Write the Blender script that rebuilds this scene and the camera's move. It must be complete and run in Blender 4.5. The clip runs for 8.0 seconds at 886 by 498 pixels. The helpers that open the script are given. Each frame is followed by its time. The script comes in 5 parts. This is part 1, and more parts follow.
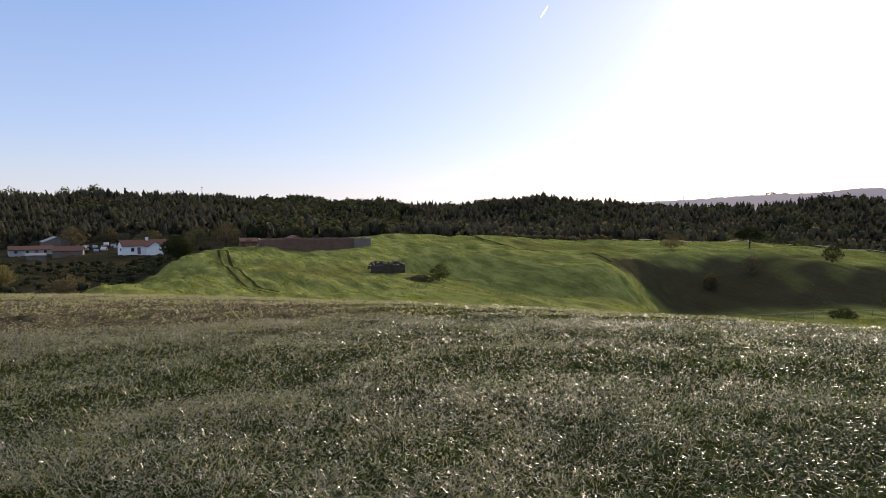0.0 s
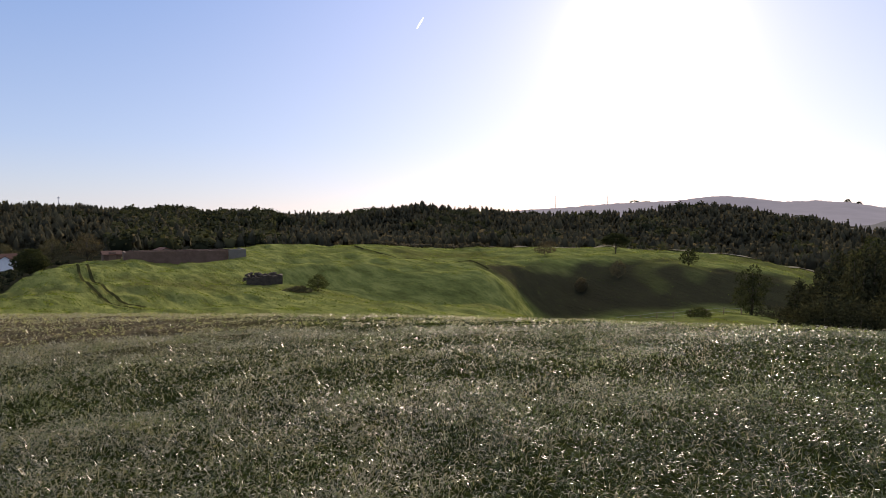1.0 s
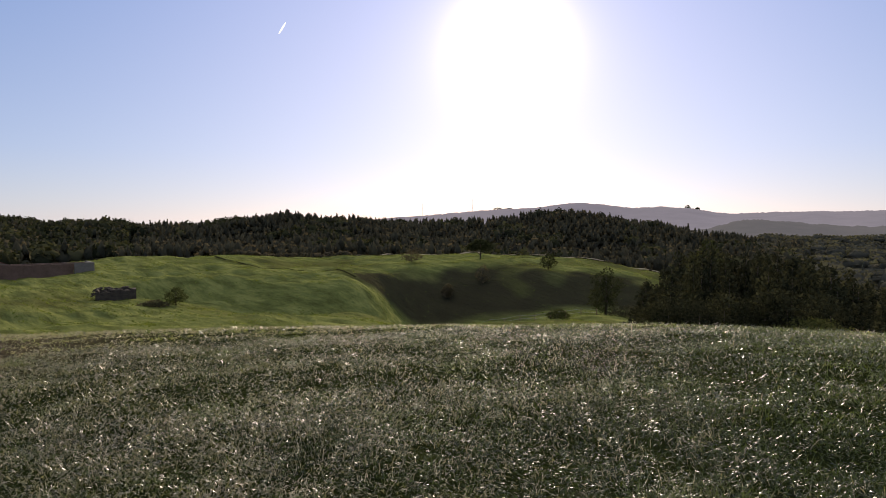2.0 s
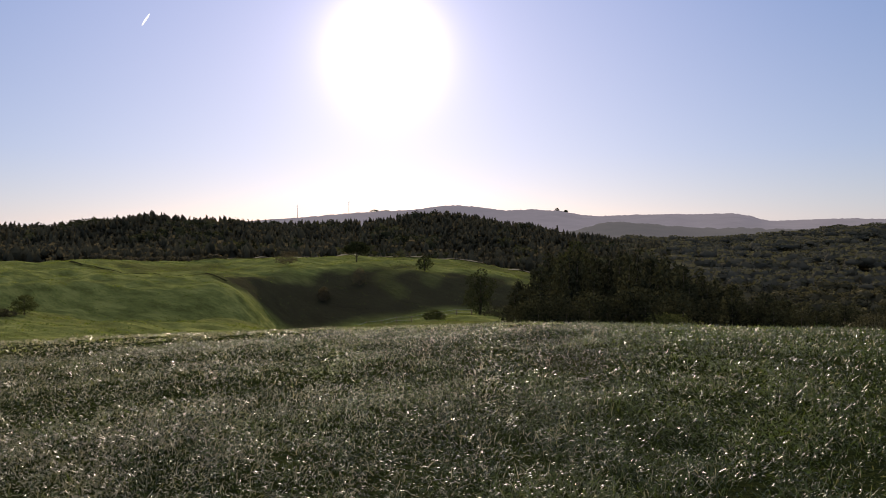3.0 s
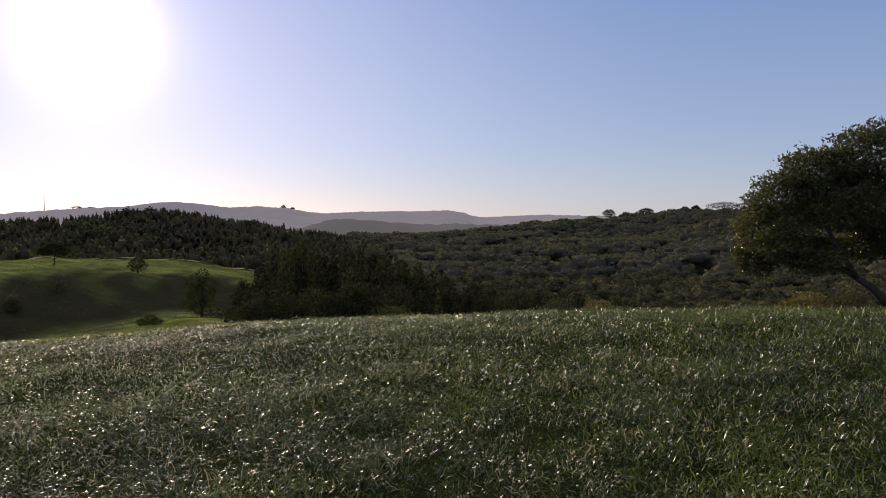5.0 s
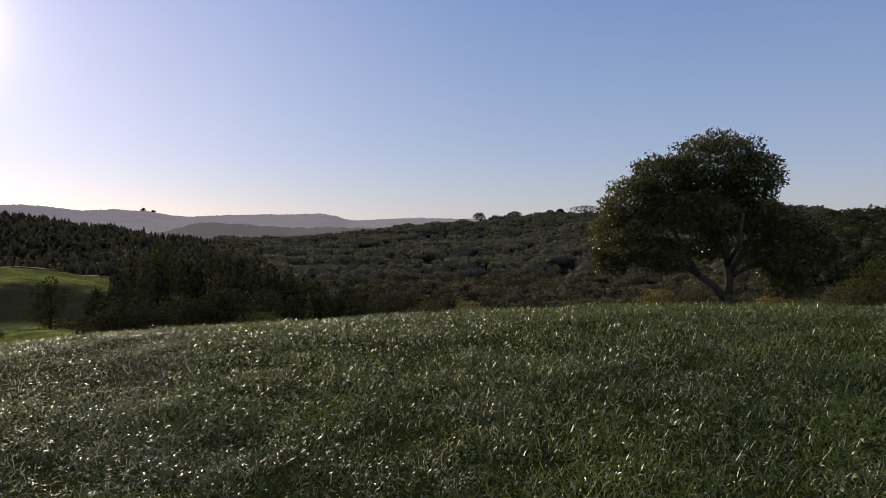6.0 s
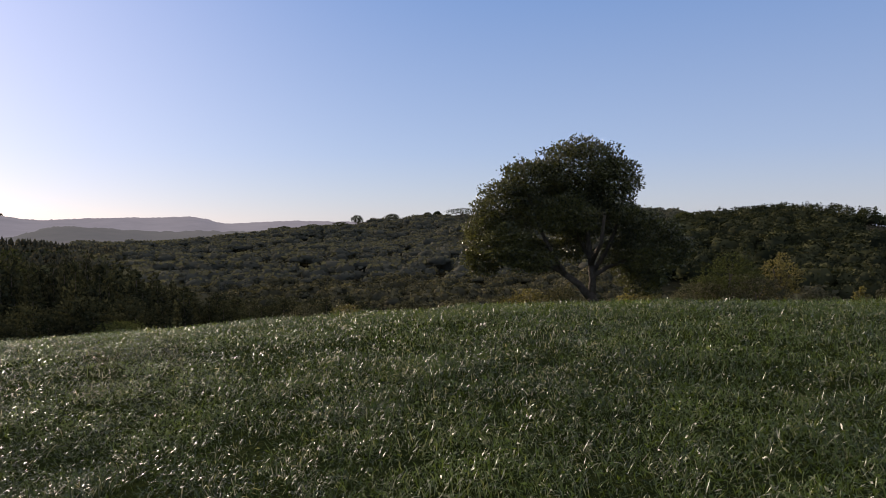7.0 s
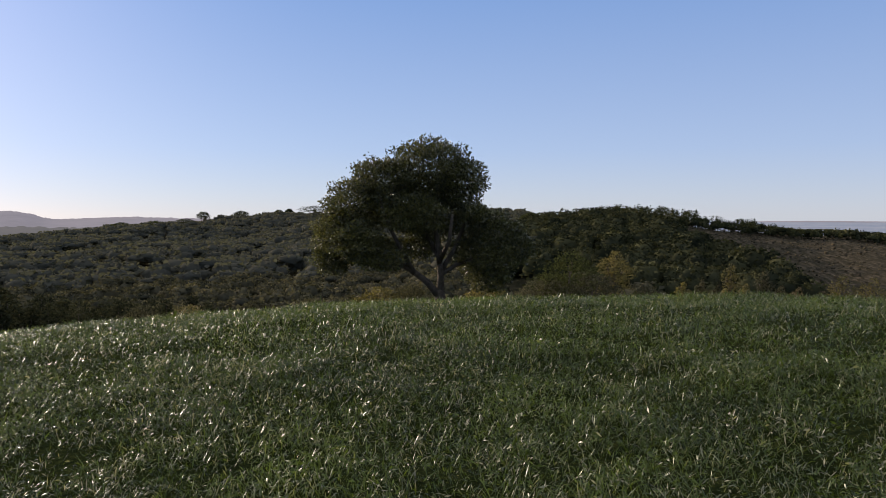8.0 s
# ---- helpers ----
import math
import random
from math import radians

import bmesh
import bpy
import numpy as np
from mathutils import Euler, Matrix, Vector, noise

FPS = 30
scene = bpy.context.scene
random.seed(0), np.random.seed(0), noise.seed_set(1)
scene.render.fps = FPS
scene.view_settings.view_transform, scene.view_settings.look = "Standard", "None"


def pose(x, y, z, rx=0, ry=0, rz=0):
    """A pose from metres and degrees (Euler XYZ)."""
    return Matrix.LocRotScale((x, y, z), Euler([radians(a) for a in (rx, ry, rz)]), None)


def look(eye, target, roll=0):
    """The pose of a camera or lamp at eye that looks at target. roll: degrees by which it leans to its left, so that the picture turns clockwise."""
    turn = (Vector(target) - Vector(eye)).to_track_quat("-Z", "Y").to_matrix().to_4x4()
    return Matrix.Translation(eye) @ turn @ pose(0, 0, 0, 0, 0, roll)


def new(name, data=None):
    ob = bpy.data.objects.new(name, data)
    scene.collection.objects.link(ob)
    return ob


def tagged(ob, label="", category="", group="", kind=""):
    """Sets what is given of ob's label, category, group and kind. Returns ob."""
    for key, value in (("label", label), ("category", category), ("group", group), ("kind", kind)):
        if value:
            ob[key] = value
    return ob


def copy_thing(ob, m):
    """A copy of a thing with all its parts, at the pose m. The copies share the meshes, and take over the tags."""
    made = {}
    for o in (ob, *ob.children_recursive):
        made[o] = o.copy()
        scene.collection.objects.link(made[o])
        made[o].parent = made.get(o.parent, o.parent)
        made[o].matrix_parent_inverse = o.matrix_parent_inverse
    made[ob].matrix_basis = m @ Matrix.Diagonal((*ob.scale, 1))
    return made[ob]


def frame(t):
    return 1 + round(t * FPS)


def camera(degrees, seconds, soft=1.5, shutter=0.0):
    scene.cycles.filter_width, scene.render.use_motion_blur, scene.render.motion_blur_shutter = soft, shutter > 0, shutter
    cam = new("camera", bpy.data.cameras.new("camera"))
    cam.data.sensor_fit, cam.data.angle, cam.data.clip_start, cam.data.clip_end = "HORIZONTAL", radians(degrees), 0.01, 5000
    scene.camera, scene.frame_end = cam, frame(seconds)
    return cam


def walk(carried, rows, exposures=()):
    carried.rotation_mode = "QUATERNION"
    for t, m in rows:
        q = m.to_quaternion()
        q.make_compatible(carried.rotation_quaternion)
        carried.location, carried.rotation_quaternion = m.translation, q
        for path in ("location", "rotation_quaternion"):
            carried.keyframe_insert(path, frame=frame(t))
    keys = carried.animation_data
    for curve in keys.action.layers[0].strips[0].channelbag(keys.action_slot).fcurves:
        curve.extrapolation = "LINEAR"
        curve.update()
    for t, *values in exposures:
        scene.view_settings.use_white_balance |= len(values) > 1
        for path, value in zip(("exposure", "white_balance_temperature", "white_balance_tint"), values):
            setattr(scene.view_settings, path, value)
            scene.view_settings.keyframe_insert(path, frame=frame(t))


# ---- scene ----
EYE = 1.55
cam = camera(63.50, 8.0, soft=0.7)
# seconds, metres right, ahead and up from the first eye, then yaw, pitch and roll in degrees
ROWS = [
    (0.0, 0.000, 0.000, 0.000, 0.13, -3.87, -0.55),
    (0.5, 0.051, -0.004, 0.006, -4.43, -3.55, -0.40),
    (1.0, 0.118, -0.003, 0.009, -9.48, -3.09, -0.22),
    (1.5, 0.189, -0.020, 0.008, -15.02, -2.71, 0.15),
    (3.0, 0.368, -0.070, -0.001, -29.87, -2.34, 0.22),
    (3.5, 0.424, -0.100, -0.006, -35.32, -2.43, 0.45),
    (4.0, 0.472, -0.133, -0.010, -40.15, -2.43, 0.75),
    (4.5, 0.527, -0.179, -0.016, -46.10, -2.64, 0.54),
    (6.0, 0.635, -0.315, -0.024, -61.58, -2.51, 0.47),
    (6.5, 0.662, -0.384, -0.025, -67.21, -2.47, 0.50),
    (7.0, 0.682, -0.437, -0.027, -71.31, -2.40, 0.65),
    (7.5, 0.701, -0.503, -0.033, -77.10, -2.56, 0.37),
    (8.0, 0.725, -0.567, -0.039, -82.95, -2.58, -0.00),
]
walk(cam, [(t, pose(x, y, EYE + z, 90 + pitch, roll, yaw)) for t, x, y, z, yaw, pitch, roll in ROWS],
     [(0.0, 0.36, 6750, 14), (1.5, 0.1, 6850, 15), (3.0, -0.15, 6850, 15), (3.5, -0.17, 6850, 15), (4.5, -0.15, 6850, 15), (6.0, -0.2, 6800, 14), (6.6, -0.07, 6750, 14), (8.0, 0.19, 6650, 12)])

# ---------------------------------------------------------------- light
SUN_BEARING, SUN_HEIGHT = 25.4, 13.2
world = bpy.data.worlds.new("sky")
scene.world = world
world.use_nodes = True
wn, wl = world.node_tree.nodes, world.node_tree.links
sky = wn.new("ShaderNodeTexSky")
sky.sky_type = "NISHITA"
sky.sun_disc = False
sky.sun_elevation, sky.sun_rotation = radians(SUN_HEIGHT), radians(SUN_BEARING)
sky.altitude, sky.air_density, sky.dust_density, sky.ozone_density = 100, 0.8, 0.25, 3.0
# a thin white haze lies over the clear sky, thickest at the horizon
way = wn.new("ShaderNodeTexCoord")
split = wn.new("ShaderNodeSeparateXYZ")
wl.new(way.outputs["Generated"], split.inputs[0])
haze = wn.new("ShaderNodeValToRGB")
for stop, (at, tone) in zip((haze.color_ramp.elements[0], haze.color_ramp.elements[1], haze.color_ramp.elements.new(0.1), haze.color_ramp.elements.new(0.3)),
                            ((0.0, (0.50, 0.55, 0.65)), (1.0, (0.05, 0.11, 0.30)), (0.09, (0.37, 0.48, 0.71)), (0.34, (0.165, 0.315, 0.65)))):
    stop.position, stop.color = at, (*tone, 1)
wl.new(split.outputs["Z"], haze.inputs["Fac"])
clear = wn["Background"]
clear.inputs["Strength"].default_value = 0.028
warm = wn.new("ShaderNodeMix")
warm.data_type, warm.blend_type = "RGBA", "MULTIPLY"
warm.inputs[0].default_value = 1.0
warm.inputs[7].default_value = (1.03, 0.97, 1.0, 1)
wl.new(sky.outputs[0], warm.inputs[6])
wl.new(warm.outputs[2], clear.inputs["Color"])
veil = wn.new("ShaderNodeBackground")
veil.inputs["Strength"].default_value = 0.8
wl.new(haze.outputs[0], veil.inputs["Color"])
both = wn.new("ShaderNodeAddShader")
wl.new(clear.outputs[0], both.inputs[0])
wl.new(veil.outputs[0], both.inputs[1])
# the bright ring of haze round the sun
sb, sh = radians(SUN_BEARING), radians(SUN_HEIGHT)
SUN_WAY = Vector((math.sin(sb) * math.cos(sh), math.cos(sb) * math.cos(sh), math.sin(sh)))
toward = wn.new("ShaderNodeVectorMath")
toward.operation = "DOT_PRODUCT"
toward.inputs[1].default_value = SUN_WAY
wl.new(way.outputs["Generated"], toward.inputs[0])
rings = []
for sharp, bright in ((560.0, 1.6), (130.0, 0.25), (9.0, 0.33)):
    floor_at = wn.new("ShaderNodeMath")
    floor_at.operation = "MAXIMUM"
    floor_at.inputs[1].default_value = 0.0
    wl.new(toward.outputs["Value"], floor_at.inputs[0])
    power = wn.new("ShaderNodeMath")
    power.operation = "POWER"
    power.inputs[1].default_value = sharp
    wl.new(floor_at.outputs[0], power.inputs[0])
    scale = wn.new("ShaderNodeMath")
    scale.operation = "MULTIPLY"
    scale.inputs[1].default_value = bright
    wl.new(power.outputs[0], scale.inputs[0])
    rings.append(scale)
total = rings[0]
for ring in rings[1:]:
    added = wn.new("ShaderNodeMath")
    wl.new(total.outputs[0], added.inputs[0])
    wl.new(ring.outputs[0], added.inputs[1])
    total = added
aureole = wn.new("ShaderNodeBackground")
aureole.inputs["Color"].default_value = (1.0, 0.83, 0.91, 1)
wl.new(total.outputs[0], aureole.inputs["Strength"])
all_sky = wn.new("ShaderNodeAddShader")
wl.new(both.outputs[0], all_sky.inputs[0])
wl.new(aureole.outputs[0], all_sky.inputs[1])
wl.new(all_sky.outputs[0], wn["World Output"].inputs["Surface"])

sun_data = bpy.data.lights.new("sun", "SUN")
sun_data.energy, sun_data.angle, sun_data.color = 5.0, radians(0.55), (1.0, 0.84, 0.68)
sun = new("sun", sun_data)
sun.matrix_world = look(SUN_WAY * 300, (0, 0, 0))

rng = np.random.default_rng(7)


# ---------------------------------------------------------------- materials
class Nodes:
    """A small writer of node materials."""

    def __init__(self, name):
        self.mat = bpy.data.materials.new(name)
        self.mat.use_nodes = True
        self.tree = self.mat.node_tree
        self.bsdf = self.tree.nodes["Principled BSDF"]
        self.out = self.tree.nodes["Material Output"]

    def node(self, kind, **sets):
        n = self.tree.nodes.new(kind)
        for k, v in sets.items():
            setattr(n, k, v)
        return n

    def link(self, a, b):
        self.tree.links.new(a, b)

    def noise(self, scale, detail=3.0, rough=0.6, vector=None):
        n = self.node("ShaderNodeTexNoise")
        n.inputs["Scale"].default_value = scale
        n.inputs["Detail"].default_value = detail
        n.inputs["Roughness"].default_value = rough
        if vector is not None:
            self.link(vector, n.inputs["Vector"])
        return n.outputs["Fac"]

    def coords(self, scale=(1, 1, 1), turn=0.0):
        g = self.node("ShaderNodeNewGeometry")
        m = self.node("ShaderNodeMapping")
        m.inputs["Scale"].default_value = scale
        m.inputs["Rotation"].default_value = (0, 0, radians(turn))
        self.link(g.outputs["Position"], m.inputs["Vector"])
        return m.outputs[0]

    def streaks(self, along, across, angle):
        """Coordinates drawn out along a direction of the plan."""
        g = self.node("ShaderNodeNewGeometry")
        m = self.node("ShaderNodeMapping", vector_type="TEXTURE")
        m.inputs["Scale"].default_value = (1 / along, 1 / across, 1)
        m.inputs["Rotation"].default_value = (0, 0, radians(angle))
        self.link(g.outputs["Position"], m.inputs["Vector"])
        return m.outputs[0]

    def ramp(self, fac, *stops):
        r = self.node("ShaderNodeValToRGB")
        e = r.color_ramp.elements
        while len(e) < len(stops):
            e.new(0.5)
        for s, (p, c) in zip(e, stops):
            s.position, s.color = p, (*c, 1)
        self.link(fac, r.inputs["Fac"])
        return r.outputs["Color"]

    def mix(self, fac, a, b, blend="MIX"):
        m = self.node("ShaderNodeMix", data_type="RGBA", blend_type=blend)
        for sock, v in ((m.inputs[0], fac), (m.inputs[6], a), (m.inputs[7], b)):
            if isinstance(v, (int, float)):
                sock.default_value = v
            elif isinstance(v, tuple):
                sock.default_value = (*v, 1)
            else:
                self.link(v, sock)
        return m.outputs[2]

    def attr(self, name):
        return self.node("ShaderNodeAttribute", attribute_name=name).outputs["Fac"]

    def bump(self, height, strength, dist):
        b = self.node("ShaderNodeBump")
        b.inputs["Strength"].default_value = strength
        b.inputs["Distance"].default_value = dist
        self.link(height, b.inputs["Height"])
        self.link(b.outputs[0], self.bsdf.inputs["Normal"])

    def done(self, colour, rough=0.8, spec=0.3, metal=0.0):
        if isinstance(colour, tuple):
            self.bsdf.inputs["Base Color"].default_value = (*colour, 1)
        else:
            self.link(colour, self.bsdf.inputs["Base Color"])
        self.bsdf.inputs["Roughness"].default_value = rough
        self.bsdf.inputs["Specular IOR Level"].default_value = spec
        self.bsdf.inputs["Metallic"].default_value = metal
        return self.mat

    def leafy(self, colour, through_colour, share):
        """Lets light through, as leaves do."""
        t = self.node("ShaderNodeBsdfTranslucent")
        if isinstance(through_colour, tuple):
            t.inputs["Color"].default_value = (*through_colour, 1)
        else:
            self.link(through_colour, t.inputs["Color"])
        m = self.node("ShaderNodeMixShader")
        m.inputs[0].default_value = share
        self.link(self.bsdf.outputs[0], m.inputs[1])
        self.link(t.outputs[0], m.inputs[2])
        self.link(m.outputs[0], self.out.inputs["Surface"])


def foliage(name, dark, light, share=0.3, rough=0.55, spec=0.4, glow=(1.2, 1.25, 0.75), spread=1.0):
    n = Nodes(name)
    isl = n.node("ShaderNodeNewGeometry").outputs["Random Per Island"]
    tint = n.attr("tint")
    base = n.mix(isl, dark, light)
    hue = n.mix(tint, tuple(1 - spread * q for q in (0.4, 0.37, 0.34)), tuple(1 + spread * q for q in (0.3, 0.22, 0.06)))
    col = n.mix(1.0, base, hue, "MULTIPLY")
    whole = n.node("ShaderNodeObjectInfo").outputs["Random"]
    col = n.mix(1.0, col, n.mix(whole, (0.72, 0.74, 0.78), (1.28, 1.25, 1.12)), "MULTIPLY")
    n.done(col, rough, spec)
    n.leafy(col, n.mix(1.0, col, glow, "MULTIPLY"), share)
    return n.mat


def plain(name, a, b, scale=3.0, rough=0.8, spec=0.3, bump=0.0, dist=0.01, metal=0.0):
    n = Nodes(name)
    v = n.coords()
    big, small = n.noise(scale, 4, 0.6, v), n.noise(scale * 9, 3, 0.6, v)
    col = n.mix(0.35, n.ramp(big, (0.3, a), (0.7, b)), n.ramp(small, (0.3, a), (0.7, b)))
    if bump:
        n.bump(small, bump, dist)
    return n.done(col, rough, spec, metal)


def ground_material():
    n = Nodes("land")
    v = n.coords()
    far = n.streaks(0.25, 1.0, -67)
    big, mid, fine = n.noise(0.035, 4, 0.6, v), n.noise(0.5, 6, 0.7, far), n.noise(6.0, 4, 0.7, v)
    # soil and litter under the grass, darkened for the shade between blades
    soil = n.ramp(fine, (0.3, (0.014, 0.011, 0.007)), (0.7, (0.045, 0.034, 0.022)))
    litter = n.mix(n.noise(1.2, 4, 0.6, v), (0.012, 0.019, 0.005), (0.032, 0.042, 0.013))
    field = n.mix(0.85, soil, litter)
    grass_a = n.ramp(mid, (0.36, (0.06, 0.072, 0.023)), (0.5, (0.15, 0.172, 0.054)), (0.62, (0.26, 0.275, 0.09)))
    grass_b = n.ramp(fine, (0.3, (0.075, 0.09, 0.026)), (0.7, (0.22, 0.24, 0.07)))
    pasture = n.mix(0.35, grass_a, grass_b)
    pasture = n.mix(n.ramp(big, (0.5, (0, 0, 0)), (0.62, (0.6, 0.6, 0.6))), pasture, (0.085, 0.082, 0.028))
    wood = n.ramp(n.noise(0.12, 5, 0.65, v), (0.35, (0.021, 0.021, 0.012)), (0.7, (0.05, 0.045, 0.027)))
    heath = n.ramp(n.noise(0.5, 5, 0.7, n.coords((0.5, 1.6, 1.0), -30)), (0.32, (0.024, 0.025, 0.014)), (0.5, (0.06, 0.050, 0.033)), (0.68, (0.125, 0.098, 0.066)))
    # the coast plain carries the pale blue of distance haze in its colour
    hazed_plain = n.ramp(n.noise(0.004, 5, 0.7, v), (0.4, (0.26, 0.29, 0.34)), (0.62, (0.33, 0.345, 0.38)))
    col = n.mix(n.attr("pasture"), wood, pasture)
    # rough growth on the bank, painted darker for the shade lying there
    shaded_thicket = n.ramp(fine, (0.3, (0.018, 0.017, 0.011)), (0.7, (0.052, 0.045, 0.031)))
    col = n.mix(n.attr("bank"), col, shaded_thicket)
    straw = n.ramp(n.noise(2.5, 4, 0.7, v), (0.35, (0.045, 0.038, 0.022)), (0.65, (0.15, 0.122, 0.078)))
    col = n.mix(n.attr("field"), col, n.mix(n.attr("straw"), field, straw))
    col = n.mix(n.attr("heath"), col, heath)
    col = n.mix(n.attr("coast"), col, hazed_plain)
    col = n.mix(n.attr("rut"), col, (0.03, 0.024, 0.016))
    # small ridges trodden along the slopes
    tread = n.noise(1.5, 4, 0.65, n.streaks(0.22, 1.0, -63))
    n.bump(n.mix(0.5, n.mix(0.3, mid, fine), tread), 1.0, 1.15)
    return n.done(col, 1.0, 0.0)


def grass_material(name, dark, light, dry, rough, spec, share, lush_lit=(0.09, 0.12, 0.022)):
    n = Nodes(name)
    isl = n.node("ShaderNodeNewGeometry").outputs["Random Per Island"]
    patch = n.noise(0.35, 3, 0.6, n.coords())
    col = n.mix(isl, dark, light)
    col = n.mix(n.ramp(patch, (0.40, (0, 0, 0)), (0.62, (1, 1, 1))), n.mix(1.0, col, (0.75, 0.8, 0.8), "MULTIPLY"), n.mix(1.0, col, (1.25, 1.25, 0.95), "MULTIPLY"))
    col = n.mix(n.attr("dry"), col, dry)
    col = n.mix(n.attr("lush_lit"), col, lush_lit)
    n.done(col, rough, spec)
    n.leafy(col, n.mix(1.0, col, (2.0, 2.1, 0.85), "MULTIPLY"), share)
    return n.mat


M_LAND = ground_material()
# the pale dry tones are greyed to stand partly for sheen on blades
M_GRASS = grass_material("field_grass", (0.011, 0.017, 0.005), (0.062, 0.085, 0.021), (0.25, 0.225, 0.18), 0.38, 0.34, 0.25)
# far grass: its brightest green also holds the sunlight along the brow
M_SWARD = grass_material("field_sward", (0.022, 0.031, 0.010), (0.08, 0.098, 0.028), (0.27, 0.24, 0.205), 0.37, 0.34, 0.42, (0.215, 0.275, 0.02))
M_TUFT = grass_material("pasture_grass", (0.055, 0.072, 0.022), (0.14, 0.16, 0.05), (0.16, 0.145, 0.07), 1.0, 0.0, 0.3)
M_OAK = foliage("oak_leaves", (0.016, 0.020, 0.008), (0.12, 0.118, 0.044), 0.3, 0.33, 0.5)
M_EUC = foliage("eucalyptus_leaves", (0.03, 0.036, 0.018), (0.075, 0.08, 0.04), 0.25, 0.9, 0.0)
# ridge needles greyed and warmed to stand for the bright haze before them
M_PINE = foliage("hazed_wood_leaves", (0.055, 0.056, 0.043), (0.085, 0.085, 0.061), 0.42, 1.0, 0.0, (1.5, 1.28, 1.02), spread=0.55)
M_SCRUB = foliage("scrub_leaves", (0.048, 0.046, 0.031), (0.118, 0.108, 0.073), 0.22, 1.0, 0.0, spread=0.8)
M_PLANT = foliage("plantation_leaves", (0.018, 0.021, 0.012), (0.056, 0.06, 0.036), 0.24, 0.9, 0.0, (1.15, 1.1, 0.95))
# scrub across the valley, its leaf colour paled and greyed for distance haze
M_HAZED_SCRUB = foliage("hazed_scrub_leaves", (0.082, 0.08, 0.063), (0.118, 0.113, 0.088), 0.28, 0.95, 0.0, spread=0.4)
M_HILL = foliage("hill_leaves", (0.024, 0.028, 0.016), (0.076, 0.078, 0.044), 0.18, 1.0, 0.0)
M_BUSH = foliage("bush_leaves", (0.045, 0.052, 0.02), (0.12, 0.125, 0.052), 0.28, 0.8, 0.0)
M_AUTUMN = foliage("autumn_leaves", (0.08, 0.072, 0.028), (0.21, 0.17, 0.06), 0.35, 0.55, 0.3)
M_BARE = foliage("dry_twigs", (0.065, 0.055, 0.04), (0.15, 0.122, 0.08), 0.25, 0.9, 0.05)
M_BARK = plain("bark", (0.034, 0.027, 0.019), (0.11, 0.087, 0.062), 7.0, 0.9, 0.2, 0.9, 0.03)


# ---------------------------------------------------------------- meshes
def link_mesh(name, me, parent=None, material=None, label=""):
    ob = new(name, me)
    if material is not None and not me.materials:
        me.materials.append(material)
    if parent is not None:
        ob.parent = parent
    if label:
        ob["label"] = label
    return ob


def array_mesh(name, verts, faces, tint=None, smooth=False, attrs=None):
    """A mesh from arrays: faces is a list of index arrays, each of one number of corners."""
    me = bpy.data.meshes.new(name)
    verts = np.asarray(verts, np.float32)
    me.vertices.add(len(verts))
    me.vertices.foreach_set("co", verts.ravel())
    loops = np.concatenate([f.ravel() for f in faces]).astype(np.int32)
    sizes = np.concatenate([np.full(len(f), f.shape[1]) for f in faces])
    starts = np.concatenate([[0], np.cumsum(sizes)[:-1]]).astype(np.int32)
    me.loops.add(len(loops))
    me.loops.foreach_set("vertex_index", loops)
    me.polygons.add(len(sizes))
    me.polygons.foreach_set("loop_start", starts)
    me.polygons.foreach_set("use_smooth", np.full(len(sizes), smooth))
    for key, values in (attrs or {}).items():
        me.attributes.new(key, "FLOAT", "POINT").data.foreach_set("value", np.asarray(values, np.float32))
    if tint is not None:
        me.attributes.new("tint", "FLOAT", "POINT").data.foreach_set("value", np.asarray(tint, np.float32))
    me.update(calc_edges=True)
    return me


def part(name, bm, material, parent, label=""):
    me = bpy.data.meshes.new(name)
    bm.to_mesh(me)
    bm.free()
    return link_mesh(name, me, parent, material, label)


def leaves(points, size, aspect=0.5, up=0.3, gen=rng, outward=None):
    """Lozenge leaves, one at each point: vertices and quads."""
    n = len(points)
    d = gen.normal(size=(n, 3))
    if outward is not None:
        d = d * 0.8 + outward
    d[:, 2] += up
    d /= np.linalg.norm(d, axis=1)[:, None]
    s = np.cross(d, gen.normal(size=(n, 3)))
    s /= np.linalg.norm(s, axis=1)[:, None] + 1e-9
    k = np.cross(d, s)
    l = (size * gen.uniform(0.6, 1.3, n))[:, None] if np.isscalar(size) else (size * gen.uniform(0.7, 1.3, n))[:, None]
    w = l * aspect * 0.5
    v = np.stack([points - d * l * 0.5, points + s * w + k * w * 0.4, points + d * l * 0.5, points - s * w + k * w * 0.4], 1).reshape(-1, 3)
    return v, np.arange(4 * n).reshape(n, 4)


def shell(centre, radii, n, gen=rng, inner=0.55):
    """Points through the outer part of an ellipsoid, with their way outward."""
    d = gen.normal(size=(n, 3))
    d /= np.linalg.norm(d, axis=1)[:, None]
    r = inner + (1 - inner) * gen.uniform(0, 1, n) ** 0.6
    r *= 1 + 0.16 * np.sin(d[:, 0] * 7 + centre[0] * 3) * np.sin(d[:, 1] * 6 + centre[1]) + 0.12 * np.sin(d[:, 2] * 9 + centre[2] * 2)
    return np.asarray(centre) + d * np.asarray(radii) * r[:, None], d


